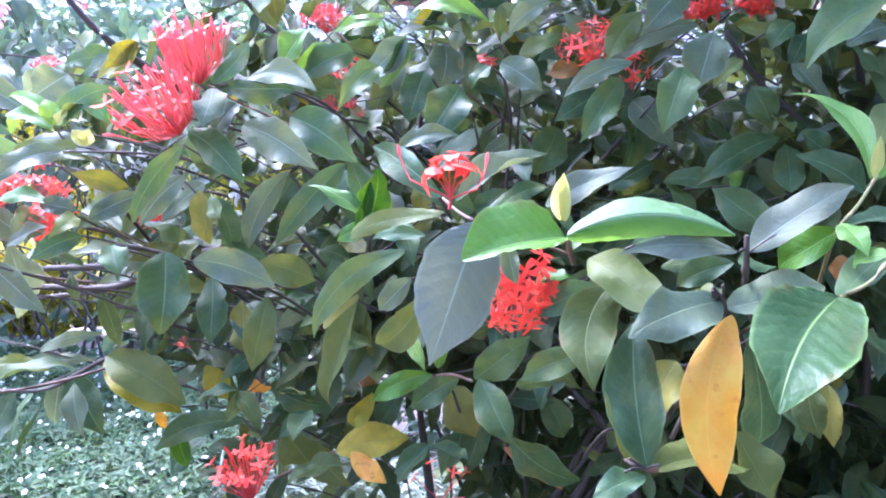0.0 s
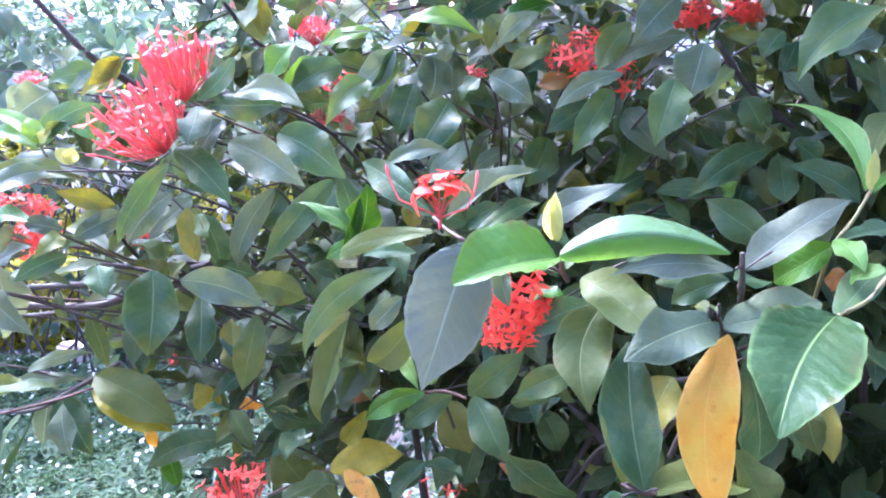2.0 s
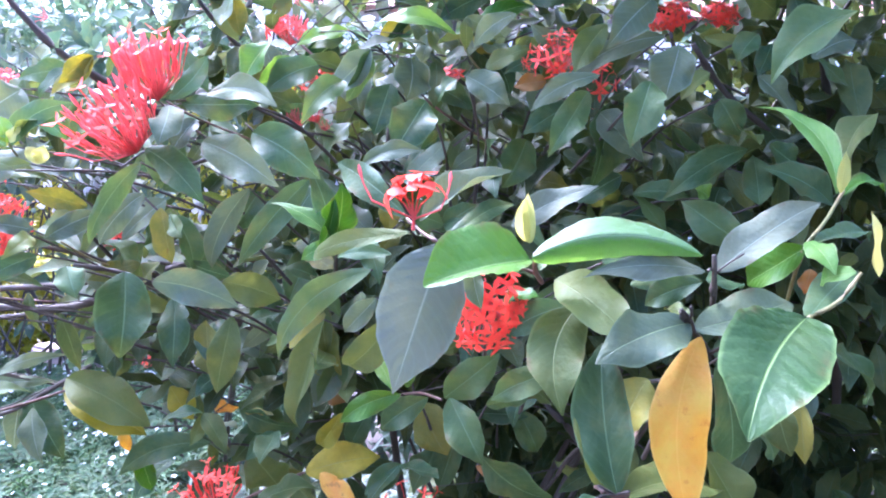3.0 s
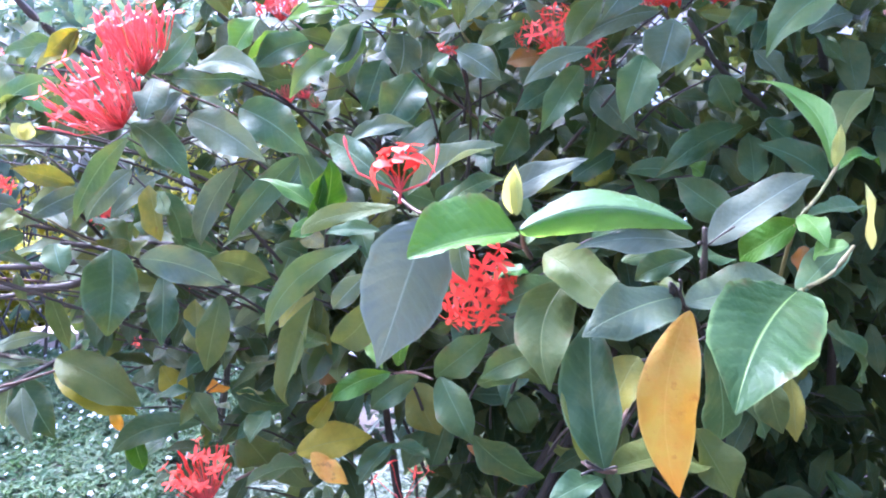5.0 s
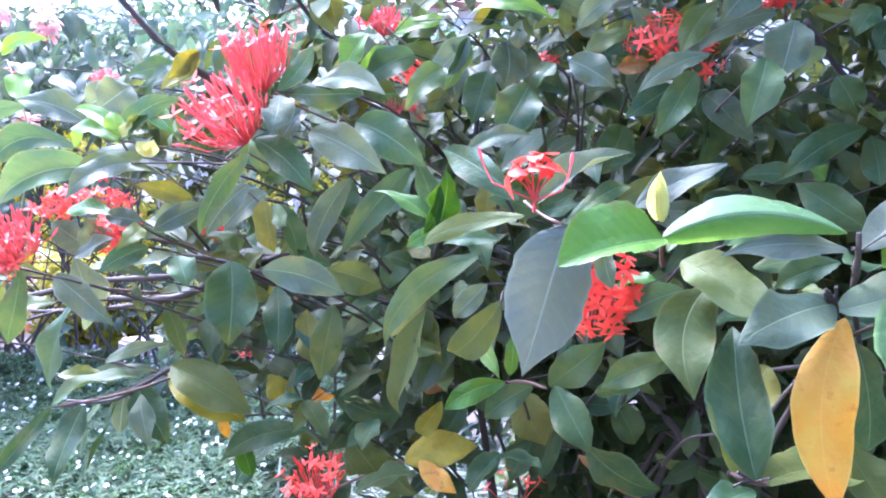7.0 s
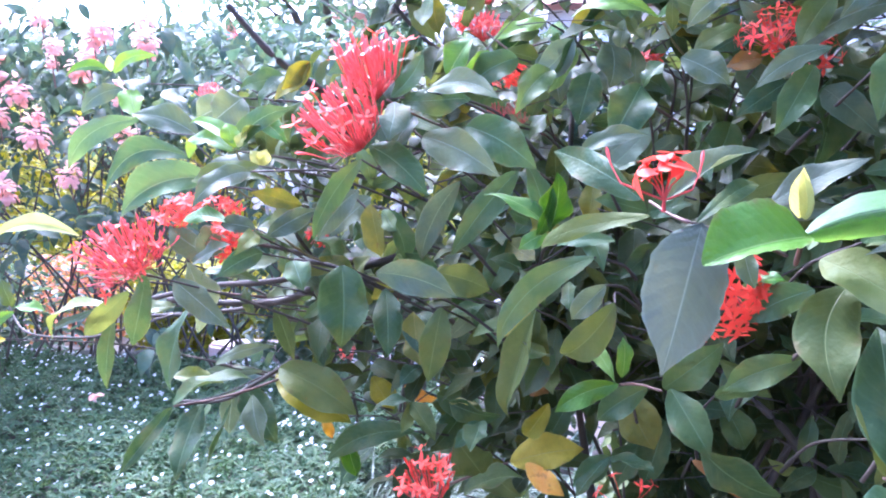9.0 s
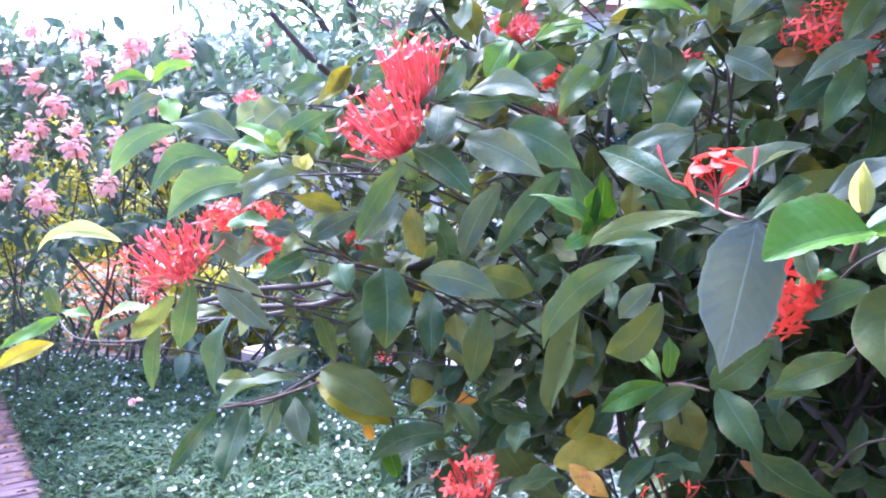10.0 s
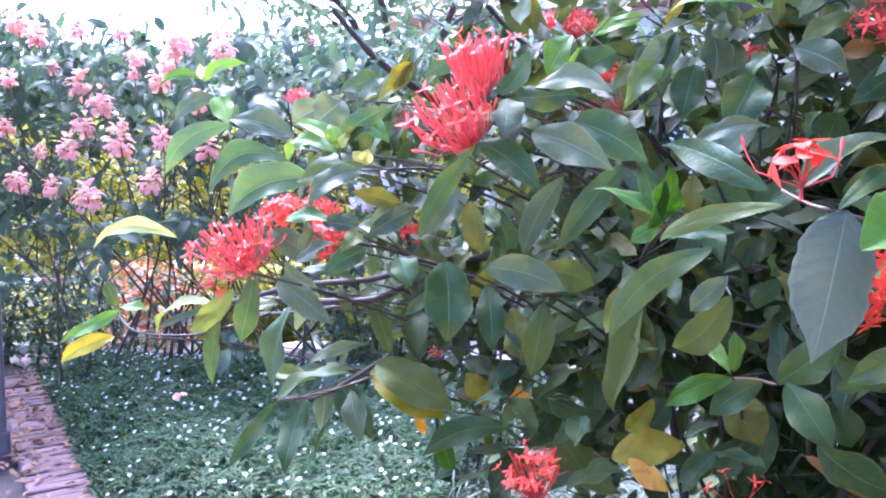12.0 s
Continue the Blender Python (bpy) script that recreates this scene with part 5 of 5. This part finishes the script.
def fill_shrub():
    rnd = random.Random(21)
    spots = []
    n = 0
    while n < 900:
        p = Vector((rnd.uniform(-0.95, 1.6), 1.28 + 0.9 * rnd.random() ** 1.4, rnd.uniform(0.15, 2.0)))
        if p.x < left_limit(p.z) - (p.y - 1.3) * 0.35 + rnd.uniform(-0.08, 0.08):
            continue
        if ((p.x - 0.3) / 1.35) ** 2 + ((p.y - 1.6) / 0.72) ** 4 + ((p.z - 0.95) / 1.12) ** 4 > 1 + rnd.uniform(-0.15, 0.15):
            continue
        if p.x < 0.25 and p.y < 1.40:
            continue
        if p.x > -0.12 and p.z < 0.92 and rnd.random() < (0.8 if p.y < 1.75 else 0.35):
            continue
        if -0.65 < p.x < 0.15 and 1.0 < p.z < 1.45 and rnd.random() < 0.5:
            continue
        if p.z > 1.42 and rnd.random() < (0.5 if p.x > -0.05 else 0.9):
            continue
        if p.z < 0.78 and p.x < 0.3 and rnd.random() < 0.65:
            continue
        n += 1
        heading = Vector((p.x - 0.15 + rnd.gauss(0, 0.4), -0.7 + rnd.gauss(0, 0.4), 0.4 + rnd.gauss(0, 0.3))).normalized()
        shoot_spots(rnd, p, heading, spots, rnd.randint(4, 7))
    for _ in range(470):
        p = Vector((rnd.gauss(0.6, 0.5), rnd.uniform(1.85, 2.35), rnd.uniform(0.02, 0.85)))
        if p.x < 0.05:
            continue
        shoot_spots(rnd, p, Vector((rnd.gauss(0, 0.5), -0.7, 0.3)).normalized(), spots, 6)
    for _ in range(190):
        p = Vector((rnd.uniform(-0.15, 1.3), rnd.uniform(1.30, 1.85), rnd.uniform(1.72, 2.3)))
        if p.x > 0.0 and rnd.random() < 0.75:
            p.y -= rnd.uniform(0.2, 0.38)
        if ((p.x - 0.2) / 1.15) ** 2 + ((p.y - 1.45) / 0.6) ** 2 > 1.1:
            continue
        shoot_spots(rnd, p, Vector((rnd.gauss(0, 0.5), -0.4, 0.8)).normalized(), spots, 6)
    # overhang added above the view, only to keep top light off the right part
    for _ in range(170):
        p = Vector((rnd.uniform(0.12, 1.40), rnd.uniform(0.92, 1.55), rnd.uniform(1.68, 2.25)))
        shoot_spots(rnd, p, Vector((rnd.gauss(0, 0.5), -0.4, 0.8)).normalized(), spots, 6)
    for _ in range(420):
        p = Vector((rnd.uniform(-0.30, 1.30), rnd.uniform(1.62, 2.15), rnd.uniform(0.62, 1.55)))
        if p.x < left_limit(p.z) + 0.25:
            continue
        shoot_spots(rnd, p, Vector((rnd.gauss(0, 0.5), -0.7, 0.3)).normalized(), spots, 6)
    ob = part("foliage", scatter_blades(spots, 0.11, 70), FILL, shrub, "dense dark inner leaves, with unseen crown leaves added overhead for shade")
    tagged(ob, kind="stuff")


fill_shrub()


# ---- the pink shrub across the bed ----
pink_shrub = thing("mussaenda_shrub", (-2.5, 3.2, 0), "tall shrub with drooping salmon-pink bract clusters", "shrub")
blossom_seed = [0]


def bract_mesh(seed, material=None):
    """One soft, cupped bract of length 1 along +x."""
    rnd = random.Random(seed)
    width, verts, faces = rnd.uniform(0.75, 1.0), [], []
    for u, w, h in ((0, 0.2, 0), (0.3, 0.85, 0.12), (0.6, 1.05, 0.14), (0.85, 0.9, 0.03), (1.0, 0.4, -0.12)):
        for s in (-1, 0, 1):
            verts.append((u, s * w * width / 2, h - abs(s) * 0.10 + rnd.uniform(-0.03, 0.03)))
    for r in range(4):
        for c in range(2):
            a = r * 3 + c
            faces.append((a, a + 3, a + 4, a + 1))
    mesh = mesh_of("bract", verts, faces)
    mesh.materials.append(material or PINK)
    return mesh


BRACTS = [bract_mesh(90 + i) for i in range(5)]


def blossom(place, size):
    """A drooping bunch of soft pink bracts on a short stalk."""
    blossom_seed[0] += 1
    rnd = random.Random(blossom_seed[0])
    place, size = Vector(place), 0.88 * size
    stalk = tube("blossom", (place + Vector((0, 0.02, -0.1)), place + Vector((0, 0, size * 0.2))), 0.004, 0.003, 5)
    head = part("blossom", stalk, GREEN_BARK, pink_shrub, "salmon-pink drooping bracts")
    for i in range(58):
        around, high = i * 2.39996, rnd.uniform(-0.75, 1.0)
        flat = math.sqrt(max(0.0, 1 - high * high))
        way = Vector((math.cos(around) * flat, math.sin(around) * flat, high))
        start = place + Vector((way.x, way.y, way.z * 1.45)) * size * rnd.uniform(0.16, 0.56)
        heading = (way + Vector((0, 0, -0.55))).normalized()
        x, z = heading, (way + Vector((0, 0, 0.4)))
        z = (z - z.dot(x) * x).normalized()
        turn = Matrix((x, z.cross(x), z)).transposed().to_4x4()
        part("bract", BRACTS[i % 5], None, head, at=Matrix.Translation(start) @ turn @ Matrix.Scale(size * rnd.uniform(0.30, 0.44), 4))
    return head


blossom((-2.75, 2.65, 1.22), 0.08)
blossom((-2.74, 2.83, 1.19), 0.07)
blossom((-2.48, 2.75, 1.15), 0.10)
blossom((-2.24, 2.67, 1.37), 0.10)
blossom((-2.23, 2.85, 1.21), 0.08)
blossom((-2.50, 2.77, 1.46), 0.08)
blossom((-2.53, 2.70, 1.36), 0.08)
blossom((-2.60, 2.88, 1.66), 0.10)
blossom((-2.43, 2.80, 1.56), 0.09)
blossom((-2.70, 2.73, 1.35), 0.05)
blossom((-2.21, 2.65, 1.45), 0.04)
blossom((-2.15, 2.83, 1.66), 0.08)
blossom((-2.05, 2.75, 1.70), 0.07)
blossom((-1.93, 2.67, 1.79), 0.09)
blossom((-1.86, 2.85, 1.84), 0.08)
blossom((-1.81, 2.77, 1.75), 0.09)
blossom((-2.06, 2.70, 1.39), 0.07)
blossom((-1.96, 2.88, 1.36), 0.09)
blossom((-2.86, 2.80, 1.94), 0.09)
blossom((-2.69, 2.73, 1.86), 0.08)
blossom((-2.40, 2.65, 1.85), 0.08)
blossom((-2.33, 2.83, 1.88), 0.07)
blossom((-2.87, 2.75, 1.68), 0.06)
blossom((-1.97, 2.67, 1.74), 0.07)
blossom((-3.00, 2.85, 1.48), 0.07)
blossom((-1.93, 2.77, 1.55), 0.07)
blossom((-2.17, 2.70, 1.73), 0.06)
blossom((-2.75, 2.88, 1.75), 0.05)
blossom((-2.26, 2.80, 1.68), 0.04)


def fill_pink_shrub():
    rnd = random.Random(31)
    spots = []
    for _ in range(1250):
        p = Vector((rnd.uniform(-5.0, -1.2), rnd.uniform(2.85, 3.8), rnd.uniform(0.40, 2.35)))
        if (p.z < 0.95 and rnd.random() < 0.85) or (p.z > 1.10 + 0.215 * Vector((p.x, p.y, 0)).length) or (p.z < 1.62 and rnd.random() < (0.78 if p.z > 1.22 else 0.35)):
            continue
        heading = Vector((rnd.gauss(0, 0.5), -0.6, 0.4)).normalized()
        shoot_spots(rnd, p, heading, spots, rnd.randint(4, 7), 0.6)
    tagged(part("foliage", scatter_blades(spots, 0.13, 80), TREE_LEAF, pink_shrub, "dull dark green leaves"), kind="stuff")
    for i in range(24):
        foot = Vector((rnd.uniform(-3.3, -1.5), rnd.uniform(3.3, 3.8), 0))
        top = foot + Vector((rnd.uniform(-1.1, 1.1), rnd.uniform(-0.6, 0.1), rnd.uniform(1.0, 1.7)))
        bow = foot.lerp(top, 0.5) + Vector((rnd.uniform(-0.2, 0.2), rnd.uniform(-0.1, 0.1), 0))
        part("stem", tube("stem", (foot, bow, top), rnd.uniform(0.005, 0.009), 0.003, sides=6, seed=i), BARK, pink_shrub)
        for k in range(4):
            fork = bow.lerp(top, rnd.uniform(0.0, 0.8))
            end = fork + Vector((rnd.uniform(-0.45, 0.45), rnd.uniform(-0.3, 0.1), rnd.uniform(0.05, 0.35)))
            part("twig", tube("twig", (fork, fork.lerp(end, 0.5) + Vector((0, 0, 0.04)), end), 0.0045, 0.002, sides=5, seed=k), BARK, pink_shrub)


fill_pink_shrub()


# ---- further off ----
def far_hedge(name, material, label, x0, x1, y0, y1, z0, z1, count, size, seed):
    rnd = random.Random(seed)
    spots = []
    for _ in range(count):
        p = Vector((rnd.uniform(x0, x1), rnd.uniform(y0, y1), z0 + (z1 - z0) * rnd.random()))
        spots.append((p, Vector((rnd.gauss(0, 1), rnd.gauss(0, 1), rnd.gauss(0, 0.7))), Vector((rnd.gauss(0, 0.5), -0.3, 1))))
    hedge = thing(name, ((x0 + x1) / 2, (y0 + y1) / 2, 0), label, "hedge", kind="stuff")
    part("foliage", scatter_blades(spots, size, seed, 3), material, hedge)
    for i in range(7):
        foot = Vector((rnd.uniform(x0, x1), (y0 + y1) / 2, 0.0))
        part("stem", tube("stem", (foot, foot + Vector((0.05, 0, 0.3)), foot + Vector((rnd.uniform(-0.2, 0.2), 0, z1 * 0.8))), 0.012, 0.005, sides=6, seed=i), BARK, hedge)


far_hedge("dark_hedge", TREE_LEAF, "dense dark hedge beside the brick edging", -9.0, -4.0, 3.95, 4.5, 0.9, 2.15, 3600, 0.13, 43)
far_hedge("dark_hedge", TREE_LEAF, "dense dark hedge behind the pink shrub", -4.0, -1.15, 3.95, 4.5, 1.40, 2.12, 2600, 0.12, 45)
far_hedge("dark_hedge", TREE_LEAF, "loose low hedge below the pink shrub", -4.6, -2.95, 3.9, 4.4, 0.05, 0.8, 320, 0.11, 47)
far_hedge("dark_hedge", TREE_LEAF, "low dark hedge behind the bedding plants", -2.05, -1.1, 3.95, 4.4, 0.05, 0.9, 1000, 0.11, 48)
far_hedge("dark_hedge", TREE_LEAF, "low rounded bush at the end of the brick edging", -4.7, -3.5, 3.95, 4.4, 0.02, 0.62, 900, 0.09, 50)
far_hedge("dark_hedge", TREE_LEAF, "dark low hedge behind the strap-leaved grass", -0.55, 3.2, 2.9, 3.5, 0.02, 1.15, 4200, 0.11, 57)
far_hedge("sun_painted_hedge", FAR_LEAF, "sparse low bush beside the paving, sunlight painted into its leaves", -5.6, -4.2, 4.65, 5.1, 0.03, 0.44, 800, 0.085, 58)
far_hedge("far_woods", TREE_LEAF, "dark belt of trees far behind the garden", -16.0, 0.5, 9.0, 10.5, 0.3, 3.1, 13000, 0.38, 46)
# added behind the camera, never in view: holds sky light off the leaf fronts
far_hedge("unseen_rear_hedge", TREE_LEAF, "tall dark hedge added out of view to block sky light from behind", -6.0, 7.0, -3.2, -2.4, 0.05, 3.0, 8500, 0.20, 44)
# two blocks of leaves added outside the view to shade the shrub's right side
far_hedge("unseen_side_hedge", TREE_LEAF, "dark hedge added out of view beside the shrub to cut light", 1.75, 6.0, 0.6, 2.2, 0.05, 2.3, 6000, 0.16, 55)
far_hedge("unseen_side_hedge", TREE_LEAF, "dark hedge added out of view on the right to darken that side", 1.3, 2.3, -1.4, 0.9, 0.05, 2.6, 4500, 0.14, 59)
far_hedge("sun_painted_hedge", FAR_LEAF, "yellow-green hedge across the paving, sunlight painted into its leaves", -9.0, -1.2, 5.7, 6.5, 0.05, 2.0, 14000, 0.13, 41)
far_hedge("sun_painted_hedge", FAR_LEAF, "low yellow-green hedge behind the stone, sunlight painted into its leaves", -3.25, -1.7, 4.62, 5.05, 0.05, 0.66, 4200, 0.085, 49)
far_hedge("rust_hedge", RUST_LEAF, "low hedge with rusty orange leaves", -4.1, -3.4, 4.62, 5.15, 0.05, 0.66, 800, 0.085, 42)


def far_tree(place, height, spread, count, seed):
    """A leaning trunk with limbs and an uneven crown of many leaves."""
    rnd = random.Random(seed)
    place = Vector(place)
    tree = thing("tree", place, "dark leafy tree against the bright sky", "tree", "trees behind the shrubs")
    fork = place + Vector((0.15, 0.1, height * 0.42))
    part("trunk", tube("trunk", (place, place + Vector((0.05, 0, height * 0.2)), fork), height * 0.035, height * 0.02, 10, seed=seed), BARK, tree)
    spots = []
    for i in range(9):
        a = i * 2.4
        tip = fork + Vector((math.cos(a) * spread * rnd.uniform(0.5, 1), math.sin(a) * spread * rnd.uniform(0.5, 1), height * rnd.uniform(0.12, 0.55)))
        bow = fork.lerp(tip, 0.5) + Vector((0, 0, 0.12 * height))
        part("limb", tube("limb", (fork, bow, tip), height * 0.014, height * 0.004, 7, seed=i), BARK, tree)
        for _ in range(count // 9):
            c = bow.lerp(tip, rnd.uniform(0.0, 1.15))
            p = c + Vector((rnd.gauss(0, 1), rnd.gauss(0, 1), rnd.gauss(0, 0.7))) * spread * 0.24
            spots.append((p, Vector((rnd.gauss(0, 1), rnd.gauss(0, 1), rnd.gauss(-0.3, 0.6))), Vector((rnd.gauss(0, 0.5), rnd.gauss(0, 0.5), 1))))
    part("crown", scatter_blades(spots, 0.16, seed, 3), TREE_LEAF, tree)


far_tree((-2.6, 7.2, 0), 3.9, 1.6, 1700, 51)
far_tree((1.2, 7.4, 0), 5.0, 2.2, 1300, 52)


def make_slab_stone():
    """A worn flat stone in the sun at the far side of the bed."""
    bm = bmesh.new()
    rnd = random.Random(71)
    ring = [bm.verts.new((-2.15 + 0.27 * math.cos(a) * rnd.uniform(0.85, 1.1), 4.38 + 0.16 * math.sin(a) * rnd.uniform(0.85, 1.1), 0.02)) for a in [k * 0.5236 for k in range(12)]]
    face = bm.faces.new(ring)
    grown = bmesh.ops.extrude_face_region(bm, geom=[face])
    bmesh.ops.translate(bm, verts=[v for v in grown["geom"] if isinstance(v, bmesh.types.BMVert)], vec=(0, 0, 0.17))
    bmesh.ops.recalc_face_normals(bm, faces=bm.faces)
    bmesh.ops.bevel(bm, geom=list(bm.edges), offset=0.02, segments=2, affect="EDGES")
    tagged(part("edging_stone", bm, STONE), "worn pinkish stone lying in the sun", "stone")


make_slab_stone()


def make_low_wall():
    """A sunlit low wall across the paving, its end in red brick."""
    wall = thing("low_wall", (-6.2, 5.45, 0.05), "low whitewashed garden wall with a red brick end", "wall")
    for name, x0, x1, high, material in (("coping", -7.6, -5.19, 0.40, PAINT), ("brick_end", -5.185, -5.05, 0.42, ROOF)):
        bm = bmesh.new()
        bmesh.ops.create_cube(bm, size=1.0, matrix=pose((x0 + x1) / 2, 5.45, 0.045 + high / 2) @ Matrix.Diagonal((x1 - x0, 0.22, high, 1)))
        bmesh.ops.bevel(bm, geom=list(bm.edges), offset=0.012, segments=2, affect="EDGES")
        part(name, bm, material, wall)


make_low_wall()


def make_strap_grass():
    """Tufts of long, pale-striped, arching blades under and behind the shrub."""
    rnd = random.Random(64)
    verts, faces = [], []
    for _ in range(48):
        foot = Vector((rnd.uniform(-0.75, 0.02), rnd.uniform(1.95, 2.65), 0.0))
        for _ in range(30):
            a = rnd.uniform(0, 6.28)
            out_way = Vector((math.cos(a), math.sin(a), 0))
            side = Vector((-math.sin(a), math.cos(a), 0))
            length, width, rise = rnd.uniform(0.30, 0.55), rnd.uniform(0.006, 0.011), rnd.uniform(0.9, 1.5)
            k = len(verts)
            for i in range(7):
                u = i / 6
                p = foot + out_way * length * (0.25 * u + 0.62 * u * u) + Vector((0, 0, length * (rise * u - 1.05 * u * u)))
                half = side * width * 0.5 * (1.0 - u ** 3) + Vector((0, 0, 0.0012))
                verts += [p - half, p - Vector((0, 0, 0.002)), p + half]
            for i in range(6):
                b = k + 3 * i
                faces += [(b, b + 1, b + 4, b + 3), (b + 1, b + 2, b + 5, b + 4)]
    grass = part("strap_grass", mesh_of("strap_grass", verts, faces), STRAP)
    tagged(grass, "clumps of pale arching strap-leaved grass under the shrub", "grass", kind="stuff")


make_strap_grass()


def make_white_shrub():
    """A slender shrub with loose white flower clusters, seen through the red-flowered one; the high ones stand for
    sunlit foliage.
    """
    bush = thing("white_shrub", (-0.7, 2.55, 0), "slender shrub with white flower clusters, the high ones standing for sunlit foliage", "shrub")
    rnd = random.Random(66)
    # the last three, higher up, are white petals in place of sunlit leaves
    for place, size in (((-0.638, 1.460, 1.174), 0.046), ((-0.696, 1.440, 1.131), 0.040), ((-0.430, 1.500, 1.128), 0.040), ((-0.467, 2.200, 1.681), 0.080), ((-0.400, 2.200, 1.628), 0.060), ((-0.518, 2.300, 1.630), 0.060)):
        place = Vector(place)
        foot = Vector((-0.7 + rnd.uniform(-0.15, 0.15), 2.6, 0))
        bow = foot.lerp(place, 0.55) + Vector((rnd.uniform(-0.05, 0.05), 0.05, 0.1))
        cane = part("cane", tube("cane", (foot, bow, place), 0.007, 0.003, sides=6, seed=3), BARK, bush)
        for i in range(26):
            way = Vector((rnd.gauss(0, 1), rnd.gauss(0, 1), rnd.gauss(0, 1.2))).normalized()
            x = way
            z = way.orthogonal().normalized()
            turn = Matrix((x, z.cross(x), z)).transposed().to_4x4()
            part("petal", WHITE_PETALS[i % 3], None, cane, at=Matrix.Translation(place + way * size * rnd.uniform(0.1, 0.5)) @ turn @ Matrix.Scale(size * rnd.uniform(0.35, 0.5), 4))


WHITE_PETALS = [bract_mesh(120 + i, WHITE) for i in range(3)]
make_white_shrub()


def make_fallen_flower():
    petal = part("fallen_flower", tube("fallen_flower", ((-1.93, 2.56, 0.33), (-1.92, 2.55, 0.345), (-1.90, 2.56, 0.35)), 0.004, 0.003, 5), PINK)
    tagged(petal, "single fallen pink flower lying on the bedding plants", "flower")
    for i in range(5):
        part("petal", BRACTS[i], None, petal, at=pose(-1.91, 2.55, 0.352, 20 * i, -15 + 10 * i, 72 * i) @ Matrix.Scale(0.03, 4))


make_fallen_flower()


def make_post():
    post = thing("post", (-2.862, 2.50, 0), "grey painted square post beside the brick edging", "post")
    bm = bmesh.new()
    bmesh.ops.create_cube(bm, size=1.0, matrix=pose(-2.862, 2.50, 1.3, 0, 0, 45) @ Matrix.Diagonal((0.20, 0.20, 2.6, 1)))
    bmesh.ops.bevel(bm, geom=list(bm.edges), offset=0.008, segments=2, affect="EDGES")
    part("shaft", bm, CONCRETE, post)
    bm = bmesh.new()
    bmesh.ops.create_cube(bm, size=1.0, matrix=pose(-2.862, 2.50, 0.06, 0, 0, 45) @ Matrix.Diagonal((0.225, 0.225, 0.22, 1)))
    bmesh.ops.bevel(bm, geom=list(bm.edges), offset=0.012, segments=2, affect="EDGES")
    part("plinth", bm, CONCRETE, post)


make_post()


def make_bricks():
    edging = thing("brick_edging", (-2.2, 2.1, 0), "weathered red brick edging along the bed", "brick edging", kind="structure")
    run = (EDGE_B - EDGE_A).normalized()
    out_side = Vector((-run.y, run.x))
    rnd = random.Random(61)
    bm = bmesh.new()
    bmesh.ops.create_cube(bm, size=1.0, matrix=Matrix.Diagonal((0.062, 0.215, 0.06, 1)))
    bmesh.ops.bevel(bm, geom=list(bm.edges), offset=0.005, segments=1, affect="EDGES")
    mesh = bpy.data.meshes.new("brick")
    bm.to_mesh(mesh)
    bm.free()
    mesh.materials.append(BRICK)
    angle = math.degrees(math.atan2(run.y, run.x))
    for i in range(52):
        c = EDGE_A + run * (i * 0.072 - 0.6) + out_side * 0.10
        part("brick", mesh, None, edging, at=pose(c.x, c.y, 0.018 + rnd.uniform(-0.004, 0.004), rnd.uniform(-2, 2), rnd.uniform(-2, 2), angle + rnd.uniform(-2, 2)))


make_bricks()


def make_litter():
    """Dry leaves fallen on the bricks."""
    rnd = random.Random(91)
    run = (EDGE_B - EDGE_A).normalized()
    out_side = Vector((-run.y, run.x))
    spots = []
    for _ in range(420):
        c = EDGE_A + run * rnd.uniform(0.45, 3.2) + out_side * rnd.uniform(-0.02, 0.30)
        if rnd.random() > ((c - EDGE_A).length - 0.4) / 1.2:
            continue
        spots.append((Vector((c.x, c.y, 0.056)), Vector((rnd.gauss(0, 1), rnd.gauss(0, 1), 0.08)), Vector((rnd.gauss(0, 0.2), rnd.gauss(0, 0.2), 1))))
    litter = part("leaf_litter", scatter_blades(spots, 0.055, 92, 5), LITTER)
    tagged(litter, "small dry brown leaves fallen on the bricks", "leaf litter", kind="stuff")


make_litter()
